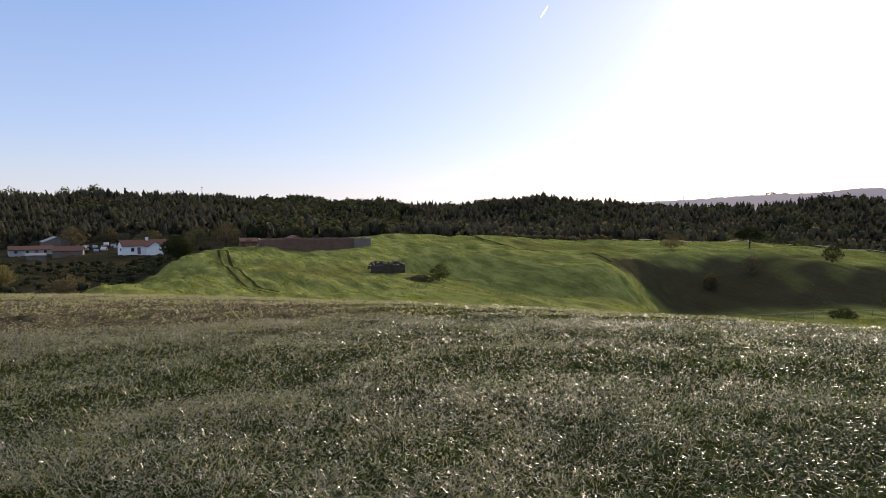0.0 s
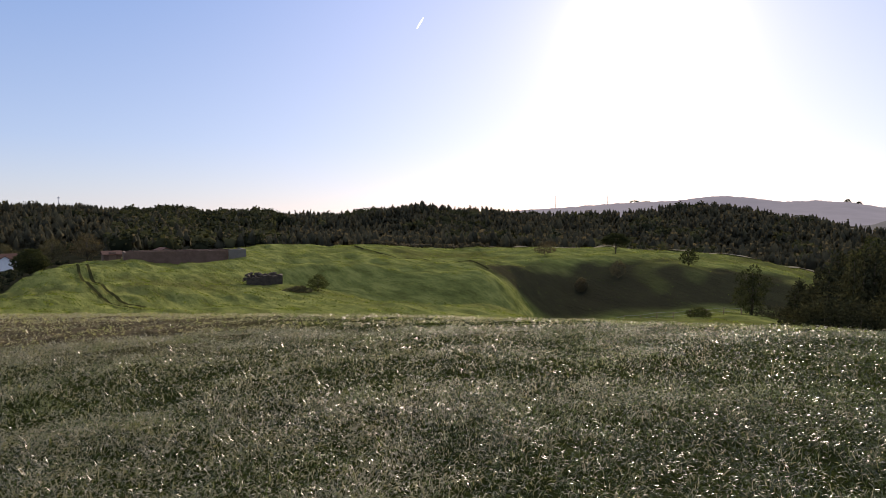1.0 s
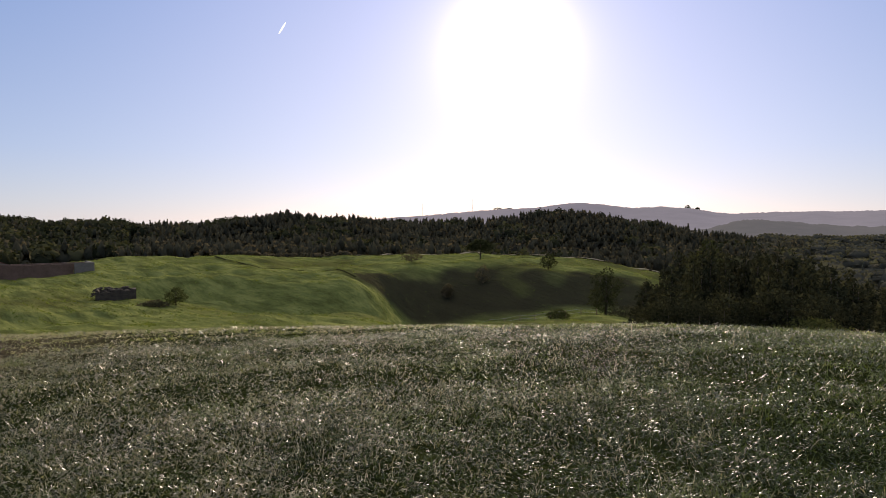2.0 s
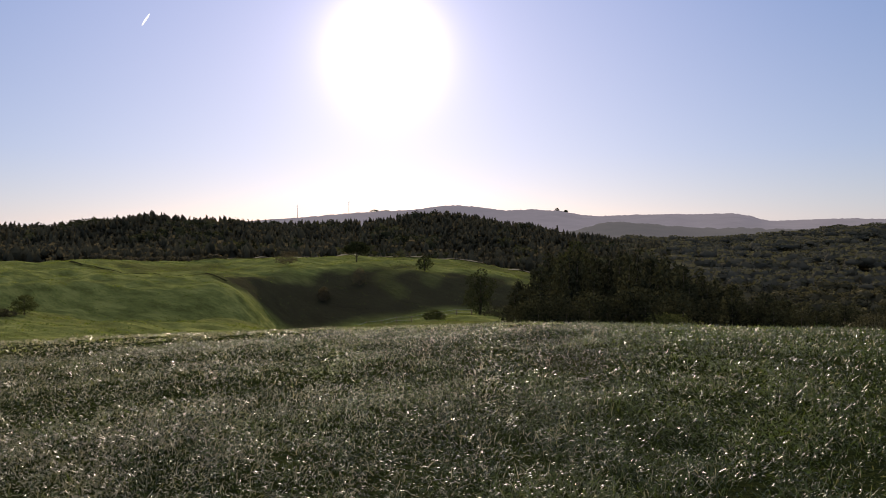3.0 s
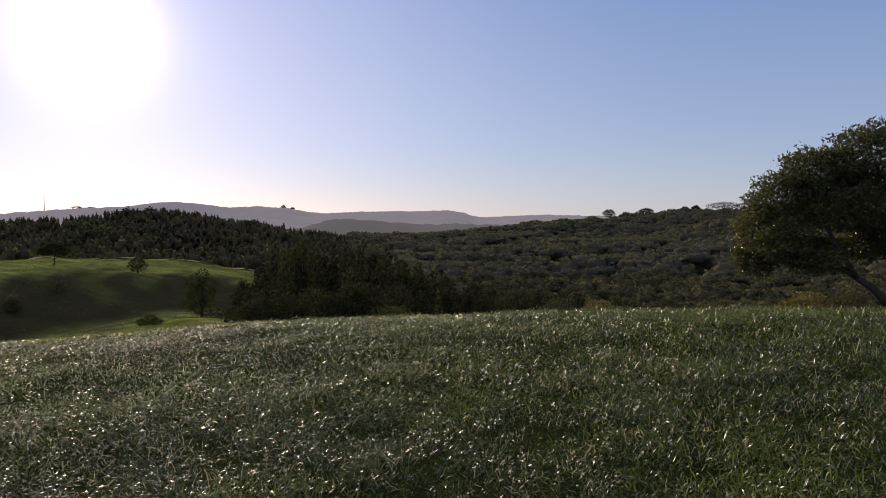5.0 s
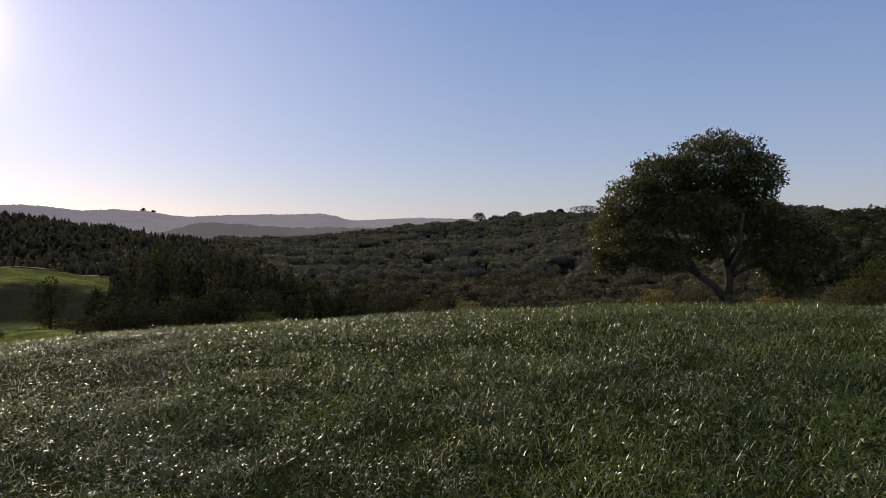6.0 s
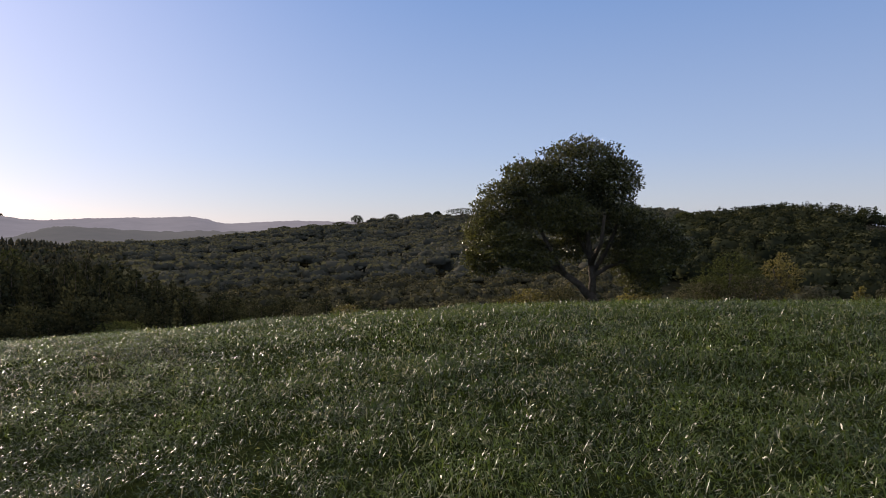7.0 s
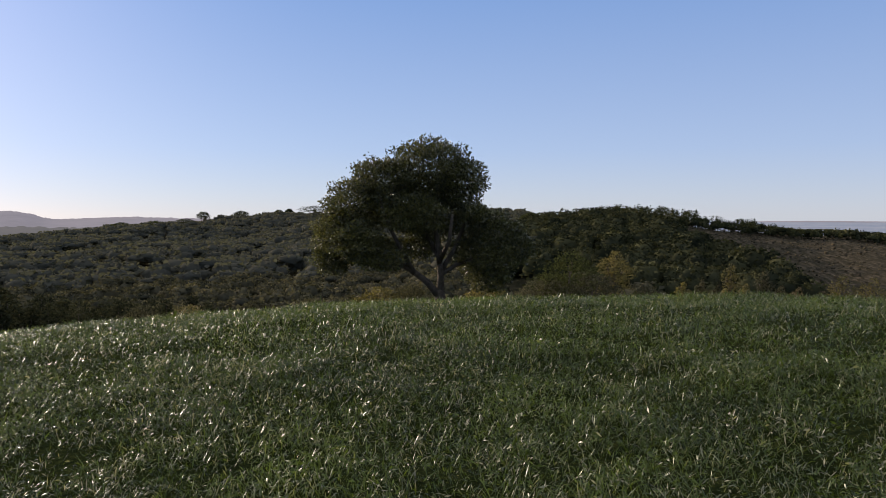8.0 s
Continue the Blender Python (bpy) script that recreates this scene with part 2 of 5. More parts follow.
def tube(bm, points, radii, sides=7):
    """A tapered limb through the points."""
    rings = []
    pts = [Vector(p) for p in points]
    for i, p in enumerate(pts):
        way = (pts[min(i + 1, len(pts) - 1)] - pts[max(i - 1, 0)]).normalized()
        a = way.cross(Vector((0.31, 0.95, 0.1))).normalized()
        b = way.cross(a)
        rings.append([bm.verts.new(p + (a * math.cos(t) + b * math.sin(t)) * radii[i]) for t in (2 * math.pi * k / sides for k in range(sides))])
    for r0, r1 in zip(rings, rings[1:]):
        for k in range(sides):
            f = bm.faces.new((r0[k], r0[(k + 1) % sides], r1[(k + 1) % sides], r1[k]))
            f.smooth = True
    bm.faces.new(rings[-1])
    bm.faces.new(rings[0][::-1])


def box(bm, x0, x1, y0, y1, z0, z1):
    v = [bm.verts.new(p) for p in ((x0, y0, z0), (x1, y0, z0), (x1, y1, z0), (x0, y1, z0), (x0, y0, z1), (x1, y0, z1), (x1, y1, z1), (x0, y1, z1))]
    for f in ((0, 3, 2, 1), (4, 5, 6, 7), (0, 1, 5, 4), (1, 2, 6, 5), (2, 3, 7, 6), (3, 0, 4, 7)):
        bm.faces.new([v[i] for i in f])


# ---------------------------------------------------------------- the lie of the land
# Height of the land along bearings (degrees to the right of straight ahead), at these distances past the brow of the field.
REACH = np.array([60, 85, 120, 135, 160, 185, 220, 300, 400, 520, 700, 1100.0])
LAND = {}
LAND[-60] = (-8.0, -11, -14.5, -14.8, -15, -15.8, -16.8, -16.4, -9, -5, -12, -30)
LAND[-40] = (-8.0, -11, -14.5, -14.8, -15, -15.8, -16.8, -16.4, -9, -5, -12, -30)
LAND[-30] = (-7.6, -10.6, -14.5, -14.8, -15, -15, -16.8, -16.4, -8.5, -3.4, -12, -30)
LAND[-25] = (-7.0, -8.3, -12.6, -14.2, -15.2, -15.6, -15.8, -15, -8.5, -3.4, -12, -30)
LAND[-20] = (-7.4, -8.9, -9.6, -9.2, -10.2, -12.8, -14.8, -14.5, -8.5, -3.4, -12, -30)
LAND[-15] = (-7.8, -9.4, -9.5, -8.9, -9.2, -10.0, -12.5, -14, -9, -4.0, -12, -30)
LAND[-10] = (-8.0, -9.7, -9.6, -9.1, -9.0, -9.6, -12.5, -15, -10, -3.0, -12, -30)
LAND[-5] = (-8.2, -9.8, -9.6, -9.0, -7.8, -7.8, -12, -16, -11, -5.0, -13, -30)
LAND[0] = (-8.3, -10.0, -9.1, -8.5, -7.6, -7.4, -12, -16, -12, -7.0, -14, -30)
LAND[8] = (-8.6, -10.3, -8.6, -8.3, -8.0, -8.1, -12, -16, -11, -3.8, -12, -30)
LAND[14] = (-8.8, -10.4, -9.4, -8.7, -8.2, -8.1, -12, -16, -11, -5.0, -12, -30)
LAND[18] = (-8.8, -11.4, -16.2, -9.2, -7.6, -8.0, -13, -17, -12, -7.0, -12, -30)
LAND[24] = (-8.8, -11.2, -14.6, -8.8, -7.0, -8.2, -14, -18, -12, -5.6, -12, -30)
LAND[30] = (-8.6, -10.6, -13.1, -9.0, -8.0, -9.4, -15, -19, -12, 0.4, -10, -30)
LAND[36] = (-8.4, -11.2, -13.6, -10.6, -10.2, -12, -17, -20, -14, -8.0, -16, -34)
LAND[42] = (-8.4, -12.0, -15.0, -14.5, -15, -17, -19, -21, -20, -18.5, -24, -36)
LAND[50] = (-8.4, -13.0, -17.5, -19, -20, -20.5, -21.5, -22, -21.5, -20.5, -21, -34)
LAND[60] = (-8.2, -13.0, -18, -19.5, -20.5, -21, -21, -20.5, -18.5, -16, -12.5, -28)
LAND[70] = (-8.0, -12.5, -17.5, -19, -20, -20.5, -20.5, -19, -15.5, -10.5, -3.0, -20)
LAND[80] = (-7.4, -12.0, -17, -18.5, -19.5, -19.5, -19, -16, -11.5, -6, 2.5, -16)
LAND[90] = (-7.0, -11.5, -16, -17, -17, -15.5, -12.5, -4.5, -8, -6, 0, -20)
LAND[98] = (-6.8, -11.0, -15.5, -16.5, -16, -13.5, -9.5, -0.4, -8, -14, -18, -28)
LAND[106] = (-6.6, -10.5, -14.5, -15.5, -15.2, -13.8, -10.8, -5.0, -10, -18, -22, -28)
LAND[116] = (-6.4, -10.0, -13.5, -14.5, -14.8, -14.2, -12.4, -8.2, -12, -18, -23, -28)
LAND[140] = (-5.0, -7.0, -9, -10, -11, -12, -13, -14, -16, -20, -23, -28)
LAND[180] = (-3.0, -4.0, -5, -6, -7, -8, -9, -11, -14, -18, -22, -30)
# The brow of the field: bearing, distance, and the fall of the sight line over it (degrees).
BROW = ((-180, 45, 4.0), (-60, 42, 6.2), (-32, 40, 6.6), (-21, 38, 7.2), (-12, 36, 7.7), (-3, 33, 8.05), (8, 30, 8.3), (20, 28, 8.45),
        (30, 27, 8.3), (40, 25, 8.0), (50, 24, 7.95), (60, 24, 7.7), (70, 24, 7.3), (82, 24, 6.75), (95, 24, 6.4), (104, 25, 6.15), (116, 26, 5.8), (180, 45, 4.0))


def slopes(x, y):
    h, d = np.diff(x), np.diff(y, axis=0) / np.diff(x).reshape(-1, *([1] * (y.ndim - 1)))
    h = h.reshape(-1, *([1] * (y.ndim - 1)))
    m = np.zeros_like(y)
    m[1:-1] = (d[:-1] * h[1:] + d[1:] * h[:-1]) / (h[1:] + h[:-1])
    m[0], m[-1] = d[0], d[-1]
    return m


def smooth_between(x, y, q, m=None):
    """Cubic curve through the rows of y at x, read at q."""
    m = slopes(x, y) if m is None else m
    i = np.clip(np.searchsorted(x, q) - 1, 0, len(x) - 2)
    e = (1,) * (y.ndim - 1)
    h = (x[i + 1] - x[i]).reshape(-1, *e)
    t = ((q - x[i]) / (x[i + 1] - x[i])).reshape(-1, *e)
    return ((1 + 2 * t) * (1 - t) ** 2) * y[i] + t * (1 - t) ** 2 * h * m[i] + t * t * (3 - 2 * t) * y[i + 1] + t * t * (t - 1) * h * m[i + 1]


TOP = 0.13                                    # how high the grass of the field stands
brow = np.array(BROW, float)
NB, NR = 1441, 900
bearings = np.linspace(-180, 180, NB)
radii_q = np.concatenate([np.linspace(0, 200, 500), np.geomspace(201, 1100, NR - 500)])
brow_r = smooth_between(brow[:, 0], brow[:, 1], bearings)
brow_t = np.tan(np.radians(smooth_between(brow[:, 0], brow[:, 2], bearings)))
keys = np.array(sorted(LAND) + [360 + min(LAND)], float)
rows_land = np.array([LAND[k] for k in sorted(LAND)] + [LAND[min(LAND)]], float)
q = np.where(bearings < keys[0], bearings + 360, bearings)
land_b = smooth_between(keys, rows_land, q)                      # bearing x reach
br = np.radians(bearings)
lean = 0.045 * np.sin(br) - 0.044 * np.cos(br)
near = -0.2 + lean * 7
HEIGHT = np.empty((NB, NR))
for i in range(NB):
    rc, tc = brow_r[i], brow_t[i]
    xs = np.concatenate([[0, 7, rc], REACH])
    ys = np.concatenate([[-0.2, near[i], EYE - tc * rc - TOP], land_b[i]])
    m = slopes(xs, ys)
    m[0], m[1], m[2] = lean[i], lean[i], -tc
    HEIGHT[i] = smooth_between(xs, ys, radii_q, m)


def wave(x, y, size, seed):
    """Soft unevenness between about -1 and 1, of that size in metres."""
    g = np.random.default_rng(seed)
    out = np.zeros_like(x)
    for k in range(7):
        a, p, s = g.uniform(0, 6.28), g.uniform(0, 6.28), size * g.uniform(0.6, 1.6)
        out += np.sin((x * math.cos(a) + y * math.sin(a)) * 6.28 / s + p + 1.3 * np.sin((x * math.sin(a) - y * math.cos(a)) * 4.1 / s + k))
    return out / 3.2


def ruts(x, y):
    """How much of a wheel track lies here, in the field and on the pasture."""
    out = np.zeros_like(x)
    for (ax, ay), (bx, by), w in TRACKS:
        lx, ly = bx - ax, by - ay
        ll = math.hypot(lx, ly)
        s = ((x - ax) * lx + (y - ay) * ly) / ll
        d = ((x - ax) * ly - (y - ay) * lx) / ll + 0.25 * np.sin(s * 0.35 + ax)
        out = np.maximum(out, np.exp(-(d / w) ** 2) * (s > 0) * (s < ll))
    return out


def polar(bearing, distance):
    return distance * math.sin(radians(bearing)), distance * math.cos(radians(bearing))


TRACKS = (
    (polar(-40, 21.0), polar(-7, 20.5), 0.3), (polar(-40, 18.2), polar(-12, 18.0), 0.26), (polar(-24, 23.5), polar(10, 24.0), 0.28),
)


def hollow(x, y):
    """The fold that runs slantwise down the pasture, in shade on its far side."""
    (ax, ay), (bx, by) = polar(-0.5, 126), polar(15.5, 99.5)
    lx, ly = bx - ax, by - ay
    ll = math.hypot(lx, ly)
    s = ((x - ax) * lx + (y - ay) * ly) / ll
    d = ((x - ax) * ly - (y - ay) * lx) / ll + 1.5 * np.sin(s * 0.18)
    return 3.0 * np.exp(-(d / np.where(d < 0, 5.0, 12.0)) ** 2) * np.clip((s + 9) / 12, 0, 1) * np.clip((ll + 6 - s) / 14, 0, 1)


def land(x, y):
    x, y = np.asarray(x, float), np.asarray(y, float)
    r = np.hypot(x, y)
    b = (np.degrees(np.arctan2(x, y)) + 180) / 360 * (NB - 1)
    i = np.clip(b.astype(int), 0, NB - 2)
    j = np.clip(np.searchsorted(radii_q, r) - 1, 0, NR - 2)
    u = b - i
    w = np.clip((r - radii_q[j]) / (radii_q[j + 1] - radii_q[j]), 0, 1)
    h = (HEIGHT[i, j] * (1 - u) + HEIGHT[i + 1, j] * u) * (1 - w) + (HEIGHT[i, j + 1] * (1 - u) + HEIGHT[i + 1, j + 1] * u) * w
    h = h + (0.028 * wave(x, y, 1.5, 1) + 0.035 * wave(x, y, 4.0, 5)) * np.clip((60 - r) / 6, 0, 1) * np.clip((r - 1) / 2, 0, 1) - hollow(x, y) + np.clip((r - 40) / 60, 0, 1) * (0.12 * wave(0.16 * (0.45 * x - 0.89 * y), 0.89 * x + 0.45 * y, 4.6, 11) + 0.12 * wave(0.2 * (0.45 * x - 0.89 * y), 0.89 * x + 0.45 * y, 2.4, 14) + 0.09 * wave(x, y, 5.0, 2) + 0.24 * wave(x + 0.5 * y, 0.7 * y, 12, 6) + 0.4 * wave(x, y, 30, 3)) + np.clip((r - 300) / 150, 0, 1) * (r < 1000) * (2.2 + 2.2 * np.clip((b / (NB - 1) * 360 - 225) / 10, 0, 1) * np.clip((640 - r) / 80, 0, 1)) * wave(x, y, 170, 8) + np.clip((r - 250) / 300, 0, 1) * 0.8 * wave(x, y, 60, 4)
    h = h - 0.24 * ruts(x, y) * (r < 60) - 0.25 * ruts(x, y) * (r > 60)
    return h


def height(x, y):
    return float(land(np.array([x]), np.array([y]))[0])


def spot(bearing, distance, sink=0.0):
    x, y = polar(bearing, distance)
    return Vector((x, y, height(x, y) - sink))


def zone(b, r, lo, hi, edge):
    """1 between the bearings lo and hi, softly."""
    return np.clip((b - lo) / edge, 0, 1) * np.clip((hi - b) / edge, 0, 1)


def heath_edge(r):
    """The bearing at which the wooded hillside gives way to cleared heath."""
    return 98.0 + np.clip(290 - r, 0, 200) * 0.095


def build_ground():
    bs = np.concatenate([np.arange(-44, -28, 0.45), np.arange(-28, 40, 0.28), np.arange(40, 128, 0.5), np.arange(128, 316, 4.0)])
    rs = np.concatenate([np.linspace(0.3, 8, 15), np.arange(8.6, 16, 0.7), np.arange(16, 25, 0.3), np.arange(25.4, 45, 0.8), np.arange(46, 80, 2.0), np.arange(80, 150, 0.9), np.arange(150, 195, 1.3), np.geomspace(196, 4900, 60)])
    B, R = np.meshgrid(np.radians(bs), rs, indexing="ij")
    X, Y = R * np.sin(B), R * np.cos(B)
    Z = land(X.ravel(), Y.ravel()).reshape(X.shape)
    nb, nr = X.shape
    idx = np.arange(nb * nr).reshape(nb, nr)
    nxt = np.roll(idx, -1, 0)
    faces = np.stack([idx[:, :-1], nxt[:, :-1], nxt[:, 1:], idx[:, 1:]], -1).reshape(-1, 4)
    v = np.stack([X, Y, Z], -1).reshape(-1, 3)
    hub = len(v)
    v = np.vstack([v, [[0, 0, -0.2]]])
    cap = np.stack([idx[:, 0], nxt[:, 0], np.full(nb, hub)], -1)[:, ::-1]
    x, y = v[:, 0], v[:, 1]
    r = np.hypot(x, y)
    b = np.degrees(np.arctan2(x, y))
    rb = np.interp(b, bearings, brow_r)
    field = np.clip((rb + 14 - r) / 3, 0, 1)
    wob = wave(x, y, 14, 9)
    pasture = np.clip((-27 + (r - 85) * 0.115 < b) * 1.0, 0, 1) * (b < 40) * (r < 197 + 3 * wob)
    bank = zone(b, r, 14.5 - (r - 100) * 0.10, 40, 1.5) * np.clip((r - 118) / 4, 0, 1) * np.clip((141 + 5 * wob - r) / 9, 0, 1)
    heath = np.clip((b - heath_edge(r) - 1.2 * wob) / 1.5, 0, 1) * (r > 150) * (r < 420) * (b < 150)
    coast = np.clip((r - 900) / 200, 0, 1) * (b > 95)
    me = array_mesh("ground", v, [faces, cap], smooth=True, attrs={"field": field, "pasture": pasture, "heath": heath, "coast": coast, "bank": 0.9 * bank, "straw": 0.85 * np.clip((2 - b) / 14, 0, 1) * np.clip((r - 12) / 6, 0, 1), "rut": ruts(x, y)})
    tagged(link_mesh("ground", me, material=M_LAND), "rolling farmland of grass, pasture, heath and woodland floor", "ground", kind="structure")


# ---------------------------------------------------------------- the grass of the field
def blades(x, y, length, width, bend, segments, dry, gen, away=None):
    """Arching blades of grass from the places x, y: one mesh."""
    n = len(x)
    z = land(x, y) - 0.015
    a = gen.uniform(0, 2 * math.pi, n)
    # blades lean out of their tuft, and the wind lays them a little to the right
    wx, wy = 0.8 * np.cos(a) + 0.1, 0.8 * np.sin(a) - 0.05
    if away is not None:
        wx, wy = wx + away[0], wy + away[1]
    k = np.hypot(wx, wy) + 1e-6
    wx, wy = wx / k, wy / k
    twist = gen.normal(0, 0.6, n)
    sx, sy = -wy, wx
    ts = np.linspace(0, 1, segments + 1)
    a0, a1 = 0.1 + 0.5 * gen.uniform(0, 1, n), np.where(gen.uniform(0, 1, n) < 0.22, 0.75, 1.3 + 1.0 * bend)
    rings = []
    for t in ts:
        at = a0 + (a1 - a0) * t
        out, rise = length * (np.cos(a0) - np.cos(at)) / (a1 - a0), length * (np.sin(at) - np.sin(a0)) / (a1 - a0)
        cx, cy, cz = x + wx * out, y + wy * out, z + rise
        if t == 1:
            tip = np.stack([cx, cy, cz], -1)[:, None]
            break
        w = width * (1 - 0.4 * t * t) * 0.5
        turn = twist * (0.4 + t)
        rings.append(np.stack([np.stack([cx - sx * w, cy - sy * w, cz - w * turn], -1), np.stack([cx + sx * w, cy + sy * w, cz + w * turn], -1)], 1))
    v = np.concatenate([*rings, tip], 1)
    m = v.shape[1]
    base = (np.arange(n) * m)[:, None]
    quads = [base + np.array([[2 * s, 2 * s + 1, 2 * s + 3, 2 * s + 2]]) for s in range(segments - 1)]
    tri = base + np.array([[m - 3, m - 2, m - 1]])
    return v.reshape(-1, 3), quads, tri, np.repeat(dry, m)


def lying(points, length, aspect, tilt, gen):
    """Blade tips that lie over, near the level: vertices and triangles."""
    n = len(points)
    a = gen.uniform(0, 6.28, n)
    up, roll = gen.normal(0, tilt, n), gen.normal(0, tilt, n)
    d = np.stack([np.cos(a), np.sin(a), up], -1) * length[:, None] * 0.5
    s = np.stack([-np.sin(a), np.cos(a), roll], -1) * length[:, None] * aspect * 0.5
    sag = np.array([0, 0, 1.0]) * (length * 0.05)[:, None]
    v = np.stack([points - d - sag, points + s, points + d - sag, points - s], 1).reshape(-1, 3)
    base = 4 * np.arange(n)[:, None]
    return v, np.vstack([base + np.array([[0, 1, 3]]), base + np.array([[1, 2, 3]])])


def scatter(r0, r1, b0, b1, n, gen):
    r = np.sqrt(gen.uniform(r0 * r0, r1 * r1, n))
    b = np.radians(gen.uniform(b0, b1, n))
    return r * np.sin(b), r * np.cos(b), r, np.degrees(b)


def field_tone(x, y, b, r, gen):
    """How dry and how rich the crop is at each blade, with sheen and sunlight painted in."""
    n = len(x)
    # share of pale blades: dry ones, and more that stand for sky sheen
    dry_sheen = np.clip((48 - b) / 50, 0, 1) * 0.6 + 0.07 + 0.08 * np.clip((b - 50) / 20, 0, 1) + 0.3 * (wave(x, y, 3.0, 35) > 0.75) * np.clip((35 - b) / 20, 0.2, 1)
    dry_sheen = dry_sheen + 0.35 * np.clip((-2 - b) / 12, 0, 1) * np.clip((r - 10) / 6, 0, 1)
    dry = (gen.uniform(0, 1, n) < dry_sheen) * gen.uniform(0.3, 1, n)
    # greener patches, and a brightened strip where sun catches the brow
    lush_lit = np.clip((b - 42) / 34, 0, 1) * np.clip(0.16 + 0.30 * wave(x, y, 1.9, 36) + 0.2 * wave(x, y, 6.0, 37) + 0.8 * np.clip((r - 14) / 6, 0, 1), 0, 1) * np.maximum(gen.uniform(0.3, 1, n), 0.75 * (r > 17))
    lush_lit = np.maximum(lush_lit, 0.7 * np.clip(wave(x, y, 2.6, 38) - 0.45, 0, 1) * gen.uniform(0.4, 1, n))
    return dry, lush_lit


def grass_patch(r0, r1, b0, b1, tufts, per, segments, width, gen, tips=0):
    """Tufts of arching blades, with thin and thick patches."""
    x, y, r, b = scatter(r0, r1, b0, b1, tufts, gen)
    thick = 0.5 + 0.5 * wave(x, y, 2.4, 31) + 0.4 * wave(x, y, 0.8, 32)
    thick = thick - np.where(b < 18, 1.2, 3.4) * np.clip(-wave(x, y, 1.1, 33) - 0.5, 0, 1)
    keep = gen.uniform(0, 1, tufts) < (0.84 + 0.4 * thick) * np.clip((r - r0 + 0.1) / 1.0, 0, 1) * np.clip((r1 - r) / 1.0, 0, 1)
    keep &= gen.uniform(0, 1, tufts) > 0.9 * ruts(x, y)
    big = gen.uniform(0.75, 1.3, tufts)
    x, y, r, b, thick, big = (np.repeat(q[keep], per) for q in (x, y, r, b, thick, big))
    n = len(x)
    spread = 0.03 + 0.003 * r
    ox, oy = gen.normal(0, 1, n), gen.normal(0, 1, n)
    x, y = x + ox * spread, y + oy * spread
    dry, lush_lit = field_tone(x, y, b, r, gen)
    length = gen.uniform(0.06, 0.135, n) * (0.68 + 0.42 * np.clip(thick, 0, 1)) * big
    v, quads, tri, dryv = blades(x, y, length, width * gen.uniform(0.55, 1.35, n), gen.uniform(0.0, 1.0, n), segments, dry, gen, (ox * 0.5, oy * 0.5))
    faces, lush_litv = [*quads, tri], np.repeat(lush_lit, len(dryv) // n)
    if tips:
        # the nodding ends of the blades, which lie level and shine
        k = np.repeat(np.arange(0, n, per), tips)
        tx, ty = x[k] + gen.normal(0, 1, len(k)) * spread[k] * 1.4, y[k] + gen.normal(0, 1, len(k)) * spread[k] * 1.4
        tz = land(tx, ty) + gen.uniform(0.055, 0.125, len(k)) * (0.68 + 0.42 * np.clip(thick[k], 0, 1)) * big[k]
        w, f = lying(np.stack([tx, ty, tz], -1), (0.02 + 0.0023 * r[k]) * gen.uniform(0.6, 1.5, len(k)), 0.17, 0.55 + 0.45 * np.clip((b[k] - 40) / 35, 0, 1), gen)
        faces, dryv, lush_litv = [*faces, f + len(v)], np.concatenate([dryv, np.repeat(dry[k], 4)]), np.concatenate([lush_litv, np.repeat(lush_lit[k], 4)])
        v = np.vstack([v, w])
    me = array_mesh("grass", v, faces, attrs={"dry": dryv, "lush_lit": lush_litv})
    tagged(link_mesh("grass", me, material=M_GRASS), "short arching green grass blades, glossy in low sun", "grass", kind="stuff")


def far_sward(r0, r1, n, gen):
    """Farther off only the bent tops of the blades show, with single upright blades among them."""
    x, y, r, b = scatter(r0, r1, -37, 119, n, gen)
    thick = np.clip(0.5 + 0.5 * wave(x, y, 2.4, 31) + 0.4 * wave(x, y, 0.8, 32), 0, 1)
    keep = (gen.uniform(0, 1, n) < (0.8 + 0.3 * thick) * np.clip((r - r0 + 0.1) / 1.5, 0, 1)) & (r < np.interp(b, bearings, brow_r) + 5) & (gen.uniform(0, 1, n) > 0.9 * ruts(x, y))
    x, y, r, b, thick = x[keep], y[keep], r[keep], b[keep], thick[keep]
    n = len(x)
    dry, lush_lit = field_tone(x, y, b, r, gen)
    p = np.stack([x, y, land(x, y) + gen.uniform(0.02, 0.115, n) * (0.65 + 0.45 * thick)], -1)
    v, f = lying(p, (0.028 + 0.0023 * r) * gen.uniform(0.6, 1.4, n), 0.25, 0.58 + 0.4 * np.clip((b - 40) / 35, 0, 1), gen)
    up = gen.uniform(0, 1, n) < 0.22 + 0.5 * np.clip((b - 45) / 35, 0, 1)
    k = up.sum()
    w, _, tri, dry2 = blades(x[up], y[up], gen.uniform(0.065, 0.13, k), (0.008 + 0.0007 * r[up]) * gen.uniform(0.7, 1.3, k), gen.uniform(0, 0.5, k), 1, dry[up], gen)
    me = array_mesh("grass", np.vstack([v, w]), [f, tri + len(v)], attrs={"dry": np.concatenate([np.repeat(dry, 4), dry2]), "lush_lit": np.concatenate([np.repeat(lush_lit, 4), np.repeat(lush_lit[up], 3)])})
    tagged(link_mesh("grass", me, material=M_SWARD), "bent grass tops across the field, shining in low sun", "grass", kind="stuff")


